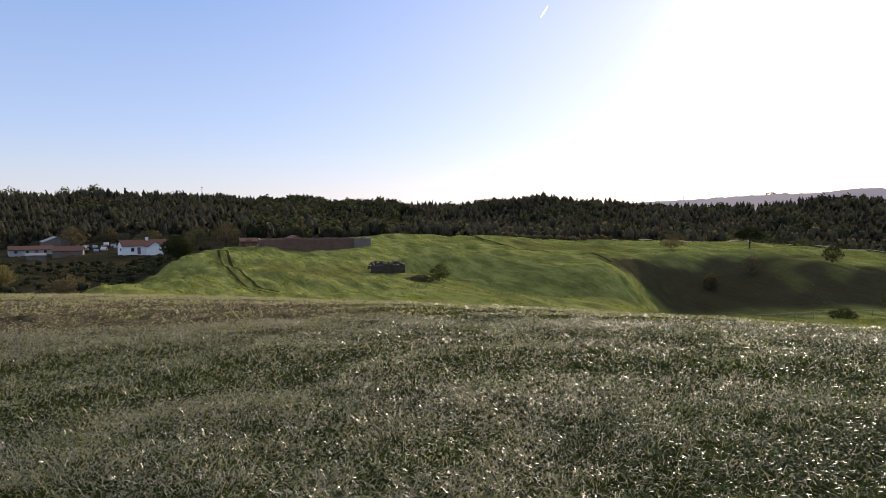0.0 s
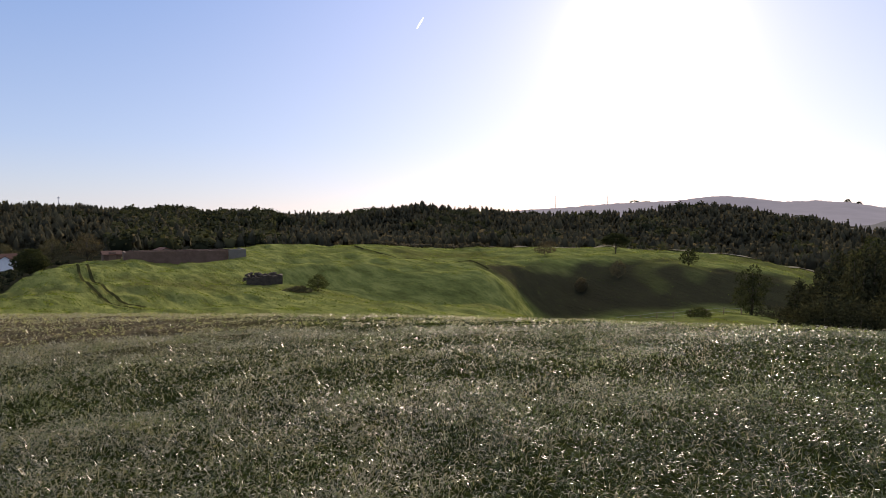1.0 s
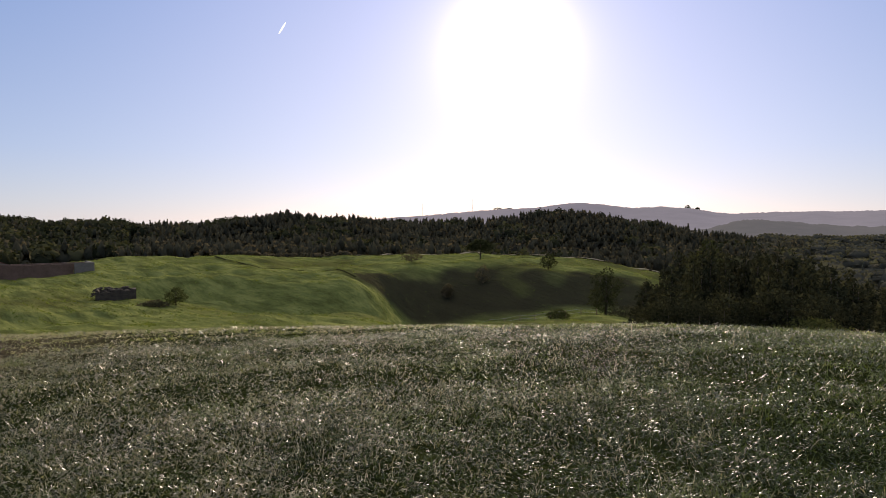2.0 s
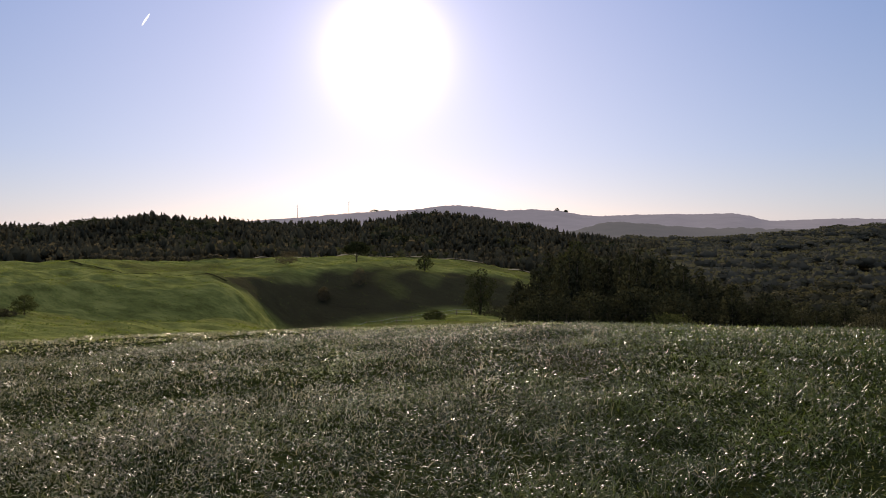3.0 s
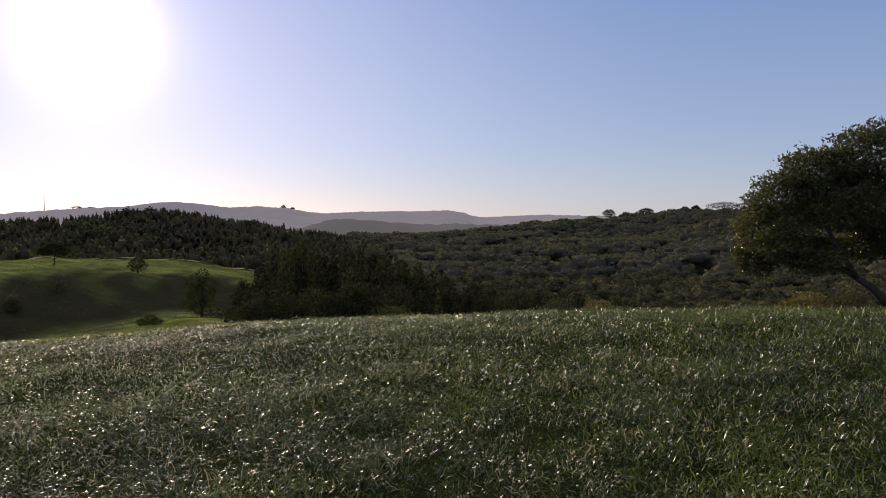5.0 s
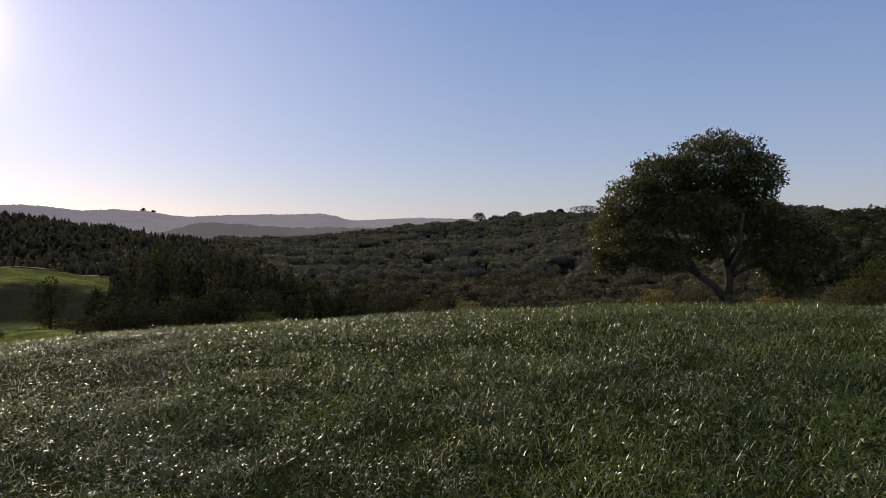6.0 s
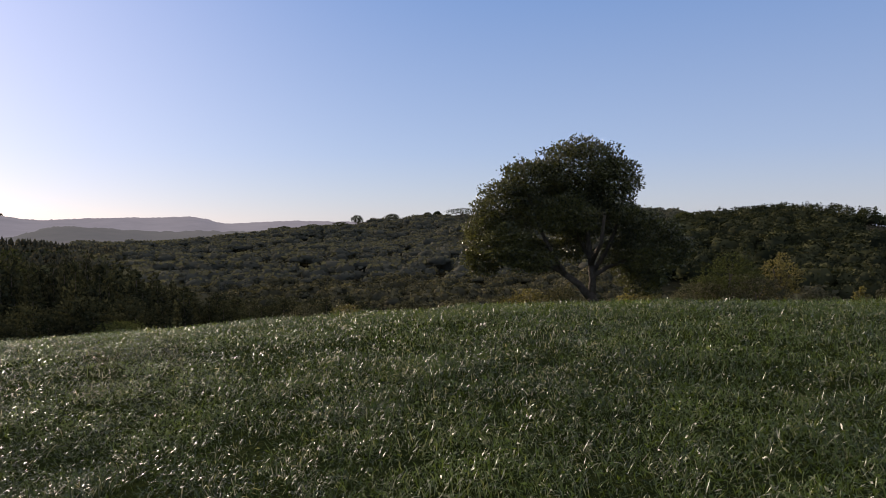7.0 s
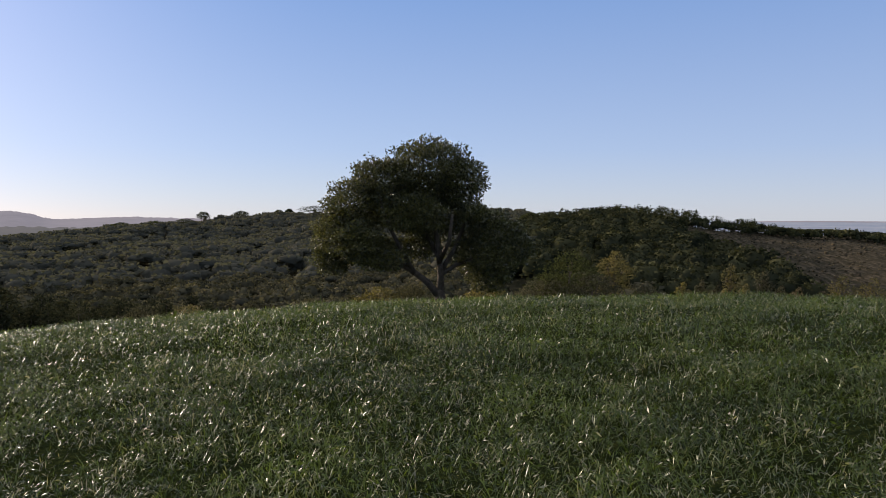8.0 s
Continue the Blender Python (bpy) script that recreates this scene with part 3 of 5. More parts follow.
def build_grass():
    gen = np.random.default_rng(21)
    grass_patch(3.3, 8.4, -37, 119, 16500, 5, 3, 0.0062, gen, 9)
    grass_patch(7.4, 17, -37, 119, 46000, 3, 2, 0.0082, gen, 3)
    far_sward(15.5, 46, 150000, gen)
    # the field goes on behind the walker
    grass_patch(0.5, 12, 119, 323, 2600, 5, 2, 0.011, gen)
    grass_patch(0.15, 4.2, -37, 119, 2200, 5, 2, 0.0092, gen)


def build_pasture_grass():
    gen = np.random.default_rng(22)
    x, y, r, b = scatter(80, 197, -27, 38, 150000, gen)
    # the tufts stand in rows trodden slantwise down the slopes
    row = wave(0.10 * (0.45 * x - 0.89 * y), 0.89 * x + 0.45 * y, 1.9, 12) + 0.5 * wave(x, y, 7.0, 13)
    bank = (b > 14.5 - (r - 100) * 0.10) & (r > 118) & (r < 138)
    keep = (-27 + (r - 85) * 0.115 < b) & (row > gen.normal(0.45, 0.25, len(x))) & (gen.uniform(0, 1, len(x)) > 0.7 * bank)
    x, y, r, b = x[keep], y[keep], r[keep], b[keep]
    n = len(x)
    v, f = leaves(np.stack([x, y, land(x, y) + gen.uniform(0.02, 0.13, n)], -1), gen.uniform(0.12, 0.27, n), 0.6, 0.9, gen)
    me = array_mesh("pasture_grass", v, [f], attrs={"dry": np.repeat((gen.uniform(0, 1, n) < 0.12) * 0.6, 4)})
    tagged(link_mesh("pasture_grass", me, material=M_TUFT), "tufts of bright green pasture grass on the slopes", "grass", kind="stuff")


build_ground()
build_grass()
build_pasture_grass()


# ---------------------------------------------------------------- woods
def wood_core(gen, shape):
    """The dense inside of a far tree, one metre high, open below."""
    if shape in ("pine", "thin"):
        sides, rings = 5, ((0.04, 0.26), (0.34, 0.25), (0.40, 0.17), (0.7, 0.13))
        if shape == "thin":
            rings = ((0.0, 0.012), (0.4, 0.010), (0.7, 0.010), (0.82, 0.006))
        v = []
        for z, w in rings:
            a0 = gen.uniform(0, 6.28)
            v += [(w * gen.uniform(0.75, 1.2) * math.cos(a0 + 6.28 * k / sides), w * gen.uniform(0.75, 1.2) * math.sin(a0 + 6.28 * k / sides), z + gen.uniform(-0.04, 0.04) * (z > 0)) for k in range(sides)]
        v.append((gen.normal(0, 0.02), gen.normal(0, 0.02), 1.0 if shape == "pine" else 0.9))
        f = []
        for i in range(len(rings) - 1):
            for k in range(sides):
                a, b = i * sides + k, i * sides + (k + 1) % sides
                f += [(a, b, b + sides), (a, b + sides, a + sides)]
        top = (len(rings) - 1) * sides
        f += [(top + k, top + (k + 1) % sides, len(v) - 1) for k in range(sides)]
        return np.array(v), np.array(f)
    bm = bmesh.new()
    bmesh.ops.create_icosphere(bm, subdivisions=2, radius=1.0)
    bmesh.ops.delete(bm, geom=[q for q in bm.verts if q.co.z < -0.62], context="VERTS")
    bm.verts.index_update()
    v = np.array([q.co for q in bm.verts])
    f = np.array([[q.index for q in t.verts] for t in bm.faces])
    bm.free()
    ph = gen.uniform(0, 6.28, 4)
    lump = 1 + 0.15 * np.sin(v[:, 0] * 4.4 + ph[0]) * np.sin(v[:, 1] * 4.1 + ph[1]) + 0.12 * np.sin(v[:, 2] * 6 + ph[2]) * np.cos(v[:, 0] * 5 + ph[3])
    v = v * (lump + gen.normal(0, 0.05, len(v)))[:, None] * 0.74
    radii, mid = WOOD_SHAPES[shape]
    return v * np.array(radii) + np.array([0, 0, mid]), f


# half widths and the height of the middle of each broad crown, for a tree one metre high
WOOD_SHAPES = {"round": ((0.46, 0.46, 0.48), 0.5), "spreading": ((0.5, 0.5, 0.3), 0.68), "parasol": ((0.38, 0.38, 0.12), 0.86)}


def wood_tree(gen, shape, cards):
    """A unit tree for far woods: its dense core, and leaf clumps round it."""
    v, f = wood_core(gen, shape)
    if shape == "pine":
        h = 1 - gen.uniform(0, 1, cards) ** 0.75 * 0.95
        a = gen.uniform(0, 6.28, cards)
        w = 0.31 * np.clip(1.05 - h, 0.05, 1) ** 0.8 * gen.uniform(0.75, 1.15, cards)
        p = np.stack([w * np.cos(a), w * np.sin(a), h], -1)
        out = np.stack([np.cos(a), np.sin(a), 0.5 + 0 * a], -1)
        w, q = leaves(p, 0.13 * (18 / cards) ** 0.4, 0.6, 0.1, gen, out * 1.3)
    elif shape == "thin":
        p, d = shell((0, 0, 0.76), (0.2, 0.2, 0.24), cards, gen, 0.1)
        w, q = leaves(p, 0.10, 0.6, 0.0, gen, d * 0.6)
    else:
        radii, mid = WOOD_SHAPES[shape]
        d = gen.normal(size=(cards, 3))
        d /= np.linalg.norm(d, axis=1)[:, None]
        d[:, 2] = np.where(d[:, 2] < -0.5, -d[:, 2], d[:, 2])
        lump = 0.9 + 0.13 * np.sin(d[:, 0] * 5 + 1) * np.sin(d[:, 1] * 6) + gen.normal(0, 0.05, cards)
        p = d * lump[:, None] * np.array(radii) + np.array([0, 0, mid])
        # leaf clumps lie along the crown and lift at their edges
        t = np.cross(d, gen.normal(size=d.shape))
        t /= np.linalg.norm(t, axis=1)[:, None] + 1e-9
        w, q = leaves(p, min(0.2, 0.155 * (50 / cards) ** 0.5), 0.75, 0.15, gen, t * 1.1 + d * 0.9)
    return v, f, w, q


def build_wood(name, places, heights, shapes, material, label, seed, cards=40, broad=1.0):
    """Far woods in one mesh: a tree at each place."""
    gen = np.random.default_rng(seed)
    kinds = [wood_tree(gen, s, cards) for s in shapes]
    pick = gen.integers(0, len(kinds), len(places))
    vs, tri, quad, ts, off = [], [], [], [], 0
    for k, (v0, f0, v1, f1) in enumerate(kinds):
        sel = np.where(pick == k)[0]
        if not len(sel):
            continue
        v = np.vstack([v0, v1])
        a = gen.uniform(0, 6.28, len(sel))
        h = heights[sel]
        c, s = np.cos(a)[:, None], np.sin(a)[:, None]
        wide = broad * gen.uniform(0.8, 1.3, len(sel))[:, None]
        X = (v[None, :, 0] * c - v[None, :, 1] * s) * h[:, None] * wide + places[sel, 0][:, None]
        Y = (v[None, :, 0] * s + v[None, :, 1] * c) * h[:, None] * wide + places[sel, 1][:, None]
        Z = v[None, :, 2] * h[:, None] + places[sel, 2][:, None]
        vs.append(np.stack([X, Y, Z], -1).reshape(-1, 3))
        step = (np.arange(len(sel)) * len(v))[:, None, None] + off
        tri.append((f0[None] + step).reshape(-1, 3))
        quad.append((f1[None] + len(v0) + step).reshape(-1, 4))
        ts.append(np.repeat(gen.uniform(0, 1, len(sel)), len(v)))
        off += len(sel) * len(v)
    me = array_mesh(name, np.concatenate(vs), [np.concatenate(tri), np.concatenate(quad)], tint=np.concatenate(ts), smooth=True)
    tagged(link_mesh(name, me, material=material), label, "woodland", kind="stuff")


def wood_places(b0, b1, r0, r1, n, gen):
    x, y, r, b = scatter(r0, r1, b0, b1, n, gen)
    return np.stack([x, y, land(x, y) - 0.2], -1), r, b


def close_stand(b0, b1, r0, r1, spacing, gen):
    """Places of a closed stand: an uneven grid, cut to a sector."""
    k = np.arange(-r1, r1, spacing)
    x, y = (q.ravel() for q in np.meshgrid(k, k))
    x, y = x + gen.uniform(-0.48, 0.48, len(x)) * spacing, y + gen.uniform(-0.48, 0.48, len(x)) * spacing
    r, b = np.hypot(x, y), np.degrees(np.arctan2(x, y))
    keep = (b > b0) & (b < b1) & (r > r0) & (r < r1)
    x, y = x[keep], y[keep]
    return np.stack([x, y, land(x, y) - 0.25], -1), r[keep], b[keep]


def build_woods():
    gen = np.random.default_rng(31)
    # the pine and eucalyptus ridge behind the pasture
    p, r, b = close_stand(-38, 47, 226, 540, 4.5, gen)
    p, b = p[~((b < -15.5) & (r < 292))], b[~((b < -15.5) & (r < 292))]
    h = gen.uniform(5.2, 8.6, len(p)) * (1 + 0.2 * np.clip(wave(p[:, 0], p[:, 1], 40, 51), -1, 1))
    broad = (wave(p[:, 0], p[:, 1], 70, 52) + gen.normal(0, 0.4, len(p)) > 1.05) | ((b > -15) & (b < -3) & (gen.uniform(0, 1, len(p)) < 0.45))
    build_wood("ridge_pine_wood", p[~broad], h[~broad], ("pine",) * 6, M_PINE, "dark pine wood covering the ridge", 61, 15)
    build_wood("ridge_broadleaf_wood", p[broad], h[broad], ("round",) * 4, M_HILL, "dark rounded broadleaf trees among the pines of the ridge", 60, 30, 1.1)
    # loose eucalyptus heads over the skyline
    p, r, b = wood_places(-36, -20, 505, 538, 46, gen)
    build_wood("skyline_wood", p, gen.uniform(8.5, 12.5, len(p)), ("thin",) * 5, M_EUC, "loose tall eucalyptus heads along the ridge", 69, 60)
    # the brushy valley side, near and far
    p, r, b = close_stand(46.5, 100, 88, 236, 3.15, gen)
    keep = (r > 88 + 4 * np.sin(b)) & ~((b > 88) & (r > 152))
    p = p[keep]
    h = gen.uniform(2.4, 4.6, len(p)) * (1 + 0.3 * np.clip(wave(p[:, 0], p[:, 1], 22, 53), -1, 1))
    build_wood("near_valley_wood", p, h, ("round", "round", "round", "spreading", "round"), M_SCRUB, "olive-grey oak scrub and brushwood in the valley", 62, 58, 1.2)
    p, r, b = wood_places(100, 125, 88, 150, 260, gen)
    build_wood("low_scrub", p, gen.uniform(1.6, 3.6, len(p)), ("round", "round", "spreading"), M_SCRUB, "olive-grey scrub below the heath", 62, 50)
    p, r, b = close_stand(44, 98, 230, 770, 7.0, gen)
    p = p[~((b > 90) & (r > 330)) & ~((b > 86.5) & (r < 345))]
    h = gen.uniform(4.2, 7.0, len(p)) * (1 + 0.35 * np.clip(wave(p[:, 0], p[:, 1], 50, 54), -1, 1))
    build_wood("far_valley_wood", p, h, ("round", "spreading", "round", "round"), M_HAZED_SCRUB, "grey-green brushwood on the far valley side, paled for haze", 65, 20, 1.4)
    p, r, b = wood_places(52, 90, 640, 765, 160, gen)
    build_wood("valley_crest_wood", p, gen.uniform(4.0, 8.5, len(p)), ("round", "spreading", "parasol"), M_HAZED_SCRUB, "spreading trees along the far valley crest", 65, 40)
    # the hill beside the valley
    p, r, b = close_stand(86, 113, 151, 318, 3.9, gen)
    p = p[(b < heath_edge(r)) & ((b > 90) | (r > 190))]
    h = gen.uniform(4.2, 7.6, len(p)) * (1 + 0.2 * np.clip(wave(p[:, 0], p[:, 1], 30, 55), -1, 1))
    build_wood("hill_wood", p, h, ("round",) * 5, M_HILL, "dark evergreen wood on the hill", 63, 95, 1.1)
    p, r, b = wood_places(94.5, 119, 284, 314, 420, gen)
    build_wood("crest_wood", p, gen.uniform(3.0, 7.8, len(p)) * np.clip((123 - b) / 22, 0.5, 1), ("thin",) * 6, M_EUC, "row of thin eucalyptus along the hill crest", 64, 44)
    p, r, b = wood_places(99, 121, 290, 312, 330, gen)
    build_wood("crest_scrub", p, gen.uniform(1.4, 4.4, len(p)), ("round", "spreading"), M_HILL, "dark scrub under the thin trees of the crest", 59, 26)
    p, r, b = close_stand(96, 122, 158, 312, 2.6, gen)
    k = (b > heath_edge(r)) & (gen.uniform(0, 1, len(r)) < 0.55 + 0.5 * np.sin(r * 0.9 + 0.4 * b))
    build_wood("heath_scrub", p[k], gen.uniform(0.5, 1.3, k.sum()), ("round", "spreading"), M_BARE, "low brown heath bushes in rows on the cleared slope", 66, 10)


build_woods()


# ---------------------------------------------------------------- single trees
def crown_mesh(name, blobs, n, size, gen, aspect=0.5, up=0.2, inner=0.55):
    vol = np.array([b[3] * b[4] * b[5] for b in blobs]) ** 0.67
    vs, fs, ts, off = [], [], [], 0
    for bl, k in zip(blobs, (vol / vol.sum() * n).astype(int)):
        p, d = shell(bl[:3], bl[3:6], k, gen, inner)
        v, f = leaves(p, size, aspect, up, gen, d)
        vs.append(v), fs.append(f + off), ts.append(np.full(len(v), gen.uniform(0.2, 0.8)))
        off += len(v)
    return array_mesh(name, np.concatenate(vs), [np.concatenate(fs)], tint=np.concatenate(ts))


def build_oak():
    gen = np.random.default_rng(5)
    foot = spot(84.2, 25.6, 0.1)
    oak = new("oak_tree")
    oak.matrix_world = Matrix.Translation(foot) @ Matrix.Rotation(radians(-82.8), 4, "Z")
    tagged(oak, "broad evergreen oak with a forked leaning trunk at the field's edge", "tree")
    bm = bmesh.new()
    tube(bm, ((0.05, 0, -0.1), (0.0, 0, 0.25), (-0.05, 0.05, 0.55)), (0.30, 0.21, 0.18), 10)
    tube(bm, ((-0.02, 0, 0.3), (0.02, 0.1, 1.0), (-0.06, 0.1, 1.9), (-0.2, 0.0, 2.9), (-0.1, 0, 4.0), (-0.1, 0, 4.9)), (0.16, 0.13, 0.1, 0.08, 0.05, 0.02), 8)
    part("trunk", bm, M_BARK, oak)
    limbs = (
        ((-0.05, 0, 0.35), (-0.45, -0.1, 0.85), (-1.1, -0.2, 1.35), (-1.9, -0.1, 1.7), (-2.9, 0.1, 2.2)),
        ((-0.9, -0.2, 1.2), (-1.3, -0.4, 1.9), (-1.8, -0.5, 2.9), (-2.1, -0.4, 3.9)),
        ((0.0, 0.1, 1.2), (0.5, 0.3, 2.0), (0.9, 0.3, 3.0), (1.1, 0.2, 4.1)),
        ((0.0, 0.1, 1.1), (0.5, 0.3, 1.4), (1.3, 0.4, 1.7), (2.1, 0.2, 2.2)),
        ((-0.05, 0.1, 1.7), (-0.5, 0.8, 2.5), (-0.9, 1.0, 3.3)),
        ((-0.05, 0.1, 1.5), (0.3, -0.7, 2.3), (0.4, -1.0, 3.2)),
        ((-1.5, -0.1, 1.5), (-2.3, -0.4, 1.5), (-3.2, -0.4, 1.6)),
    )
    for k, pts in enumerate(limbs):
        bm = bmesh.new()
        r = 0.13 if k == 0 else 0.075
        tube(bm, pts, [r * (1 - i / len(pts)) ** 0.8 + 0.015 for i in range(len(pts))], 7)
        part("limb", bm, M_BARK, oak)
    blobs = [(-0.1, 0.1, 4.6, 1.4, 1.3, 1.1), (-1.7, 0, 4.1, 1.15, 1.2, 0.9), (-2.6, 0.2, 3.3, 1.15, 1.2, 0.95), (-3.2, 0, 2.4, 0.95, 1.0, 0.8),
             (-2.5, -0.8, 2.1, 1.0, 0.9, 0.65), (0.95, 0.2, 4.1, 0.98, 1.05, 0.95), (1.4, -0.2, 3.0, 0.62, 0.8, 0.36), (2.15, 0.2, 2.3, 1.0, 1.0, 0.8),
             (2.2, -0.3, 1.5, 0.75, 0.9, 0.7), (-1.0, 0.9, 3.3, 1.4, 1.0, 1.0), (0.2, 1.1, 3.0, 1.4, 0.9, 1.0),
             (-3.4, 0.2, 1.5, 0.8, 0.8, 0.55), (1.4, 0.7, 1.7, 0.9, 0.8, 0.75), (-2.2, 0.5, 1.9, 1.2, 0.8, 0.5), (-0.6, -0.7, 3.0, 1.2, 0.7, 0.7), (2.9, 0.1, 1.9, 0.6, 0.7, 0.6), (1.9, 0.3, 0.8, 0.8, 0.7, 0.5), (-1.7, -0.9, 1.55, 1.0, 0.5, 0.4), (-0.5, 0.9, 1.9, 0.9, 0.5, 0.5)]
    blobs = [(b[0] * 1.03 - 0.28, b[1], b[2] * 1.03 + 0.12, *b[3:]) for b in blobs]
    link_mesh("crown", crown_mesh("crown", blobs, 92000, 0.098, gen, 0.6, 0.25, 0.35), oak, M_OAK, "dense small dark green leaves")
    # loose sprigs that break the outline
    twigs = []
    for _ in range(420):
        bl = blobs[gen.integers(0, len(blobs))]
        d = gen.normal(size=3)
        d[2] = abs(d[2]) * 0.9
        d /= np.linalg.norm(d)
        p0 = np.array(bl[:3]) + d * np.array(bl[3:6]) * 0.9
        for t in np.linspace(0, gen.uniform(0.06, 0.2), 12):
            twigs.append(p0 + (d + np.array([0, 0, 0.5])) * t + gen.normal(size=3) * 0.035)
    v, f = leaves(np.array(twigs), 0.075, 0.55, 0.6, gen)
    tagged(link_mesh("outer_foliage", array_mesh("outer_foliage", v, [f], tint=np.full(len(v), 0.6)), oak, M_OAK), kind="stuff")


build_oak()


PARASOL = ((0, 0, 0.78, 0.5, 0.5, 0.17), (-0.3, 0.1, 0.72, 0.3, 0.3, 0.14), (0.32, -0.1, 0.7, 0.3, 0.3, 0.14), (0.05, 0.2, 0.88, 0.34, 0.34, 0.11), (0, 0, 0.6, 0.3, 0.3, 0.1))
ROUND = ((0, 0, 0.6, 0.45, 0.45, 0.32), (-0.25, 0.1, 0.45, 0.3, 0.3, 0.25), (0.28, -0.1, 0.48, 0.3, 0.3, 0.25), (0.05, 0.1, 0.82, 0.27, 0.27, 0.17), (0, -0.2, 0.3, 0.35, 0.3, 0.2))
TALL = ((0, 0, 0.5, 0.34, 0.34, 0.2), (-0.12, 0, 0.34, 0.32, 0.32, 0.2), (0.16, 0, 0.66, 0.28, 0.28, 0.17), (-0.14, 0.05, 0.74, 0.24, 0.24, 0.14), (0.04, 0, 0.88, 0.16, 0.16, 0.12), (0, 0, 0.2, 0.3, 0.3, 0.15))
CLOUD = ((0, 0, 0.72, 0.44, 0.44, 0.24), (-0.3, 0.1, 0.6, 0.26, 0.26, 0.18), (0.3, -0.1, 0.6, 0.26, 0.26, 0.18), (0.05, 0.1, 0.88, 0.27, 0.27, 0.12))
LOW = ((0, 0, 0.5, 0.42, 0.4, 0.42), (-0.32, 0, 0.35, 0.28, 0.28, 0.32), (0.34, 0, 0.38, 0.28, 0.28, 0.34), (0.1, 0.15, 0.6, 0.3, 0.3, 0.34))


def stem_and_crown(name, label, blobs, stems, leaf_mat, n, size, seed, group="", aspect=0.5):
    """A tree one metre high: stems and a leafy crown. It waits under the ground sheet's origin until it is copied out."""
    gen = np.random.default_rng(seed)
    tree = new(name)
    tagged(tree, label, "tree", group)
    for pts, r in stems:
        bm = bmesh.new()
        tube(bm, pts, [r * (1 - 0.8 * i / (len(pts) - 1)) for i in range(len(pts))], 6)
        part("trunk", bm, M_BARK, tree)
    link_mesh("crown", crown_mesh("crown", blobs, n, size, gen, aspect), tree, leaf_mat)
    return tree


def eucalyptus(seed, n=850):
    """A young tree: clumps of leaves round the stem, fewer and smaller towards a ragged tip."""
    g = np.random.default_rng(seed)
    blobs = []
    for k in range(17):
        h = 0.08 + 0.86 * (k / 16) ** 0.9
        out = 0.19 * (1.04 - h) ** 0.75 * g.uniform(0.45, 1.15)
        a, w = k * 2.4 + g.uniform(-0.5, 0.5), 0.058 + 0.11 * (1 - h)
        blobs.append((out * math.cos(a), out * math.sin(a), h + g.uniform(-0.02, 0.02), w * g.uniform(0.8, 1.2), w * g.uniform(0.8, 1.2), w * g.uniform(1.0, 1.5)))
    blobs.append((0, 0, 0.97, 0.022, 0.022, 0.05))
    return blobs, [(((0, 0, -0.02), (0.01, 0, 0.4), (0, 0.01, 0.92)), 0.02)], n


def place_trees():
    gen = np.random.default_rng(77)
    kinds = []
    for s in range(4):
        blobs, stems, n = eucalyptus(100 + s)
        kinds.append(stem_and_crown("eucalyptus_tree", "slender dark green young eucalyptus in a plantation", blobs, stems, M_PLANT, n, 0.064, 200 + s, "plantation trees"))
    for s in range(2):
        kinds.append(stem_and_crown("acacia_bush", "rounded olive bush at the plantation's edge", [(b[0] * 0.8, b[1] * 0.8, b[2], b[3] * 0.8, b[4] * 0.8, b[5]) for b in ROUND], [(((0, 0, -0.02), (0, 0.01, 0.6)), 0.03)], M_PLANT, 700, 0.075, 210 + s, "bushes before the plantation"))
    used = [False] * 6

    def put(k, b, r, tall, wide=1.0):
        m = Matrix.Translation(spot(b, r, 0.05)) @ Matrix.Rotation(gen.uniform(0, 6.28), 4, "Z") @ Matrix.Diagonal((tall * wide, tall * wide, tall, 1))
        if not used[k]:
            kinds[k].matrix_world = m
            used[k] = True
            return kinds[k]
        ob = copy_thing(kinds[k], Matrix())
        ob.matrix_world = m
        return ob

    # the plantation beyond the brow: its tops fall away to the right
    tops_b = np.array([35.0, 37.5, 39.5, 41, 43, 45, 47.6, 50.6, 53.5, 56.3, 61, 66])
    tops_e = np.array([-5.2, -3.2, -2.0, -2.1, -2.3, -2.0, -2.9, -4.2, -5.0, -5.8, -6.8, -7.4])
    for i in range(170):
        b = gen.uniform(35.8, 60) if i < 85 else gen.uniform(44, 67)
        r = gen.uniform(56, 100) if b < 52 else gen.uniform(42, 80)
        lo = EYE + r * math.tan(radians(np.interp(b, tops_b, tops_e) - gen.uniform(0, 1) ** 1.5 * 2.6))
        ground_z = spot(b, r).z
        tall = max(lo - ground_z, 2.0)
        put(i % 4, b, r, tall, np.clip(6.5 / tall, 0.75, 1.4) * gen.uniform(0.8, 1.2))
    for i in range(46):
        b, r = gen.uniform(35.6, 66), gen.uniform(47, 58)
        lo = EYE + r * math.tan(radians(gen.uniform(-7.0, -5.0) - 0.03 * max(b - 45, 0)))
        put(4 + (i % 5 == 0), b, r, max(lo - spot(b, r).z, 1.6), gen.uniform(0.9, 1.3))


place_trees()


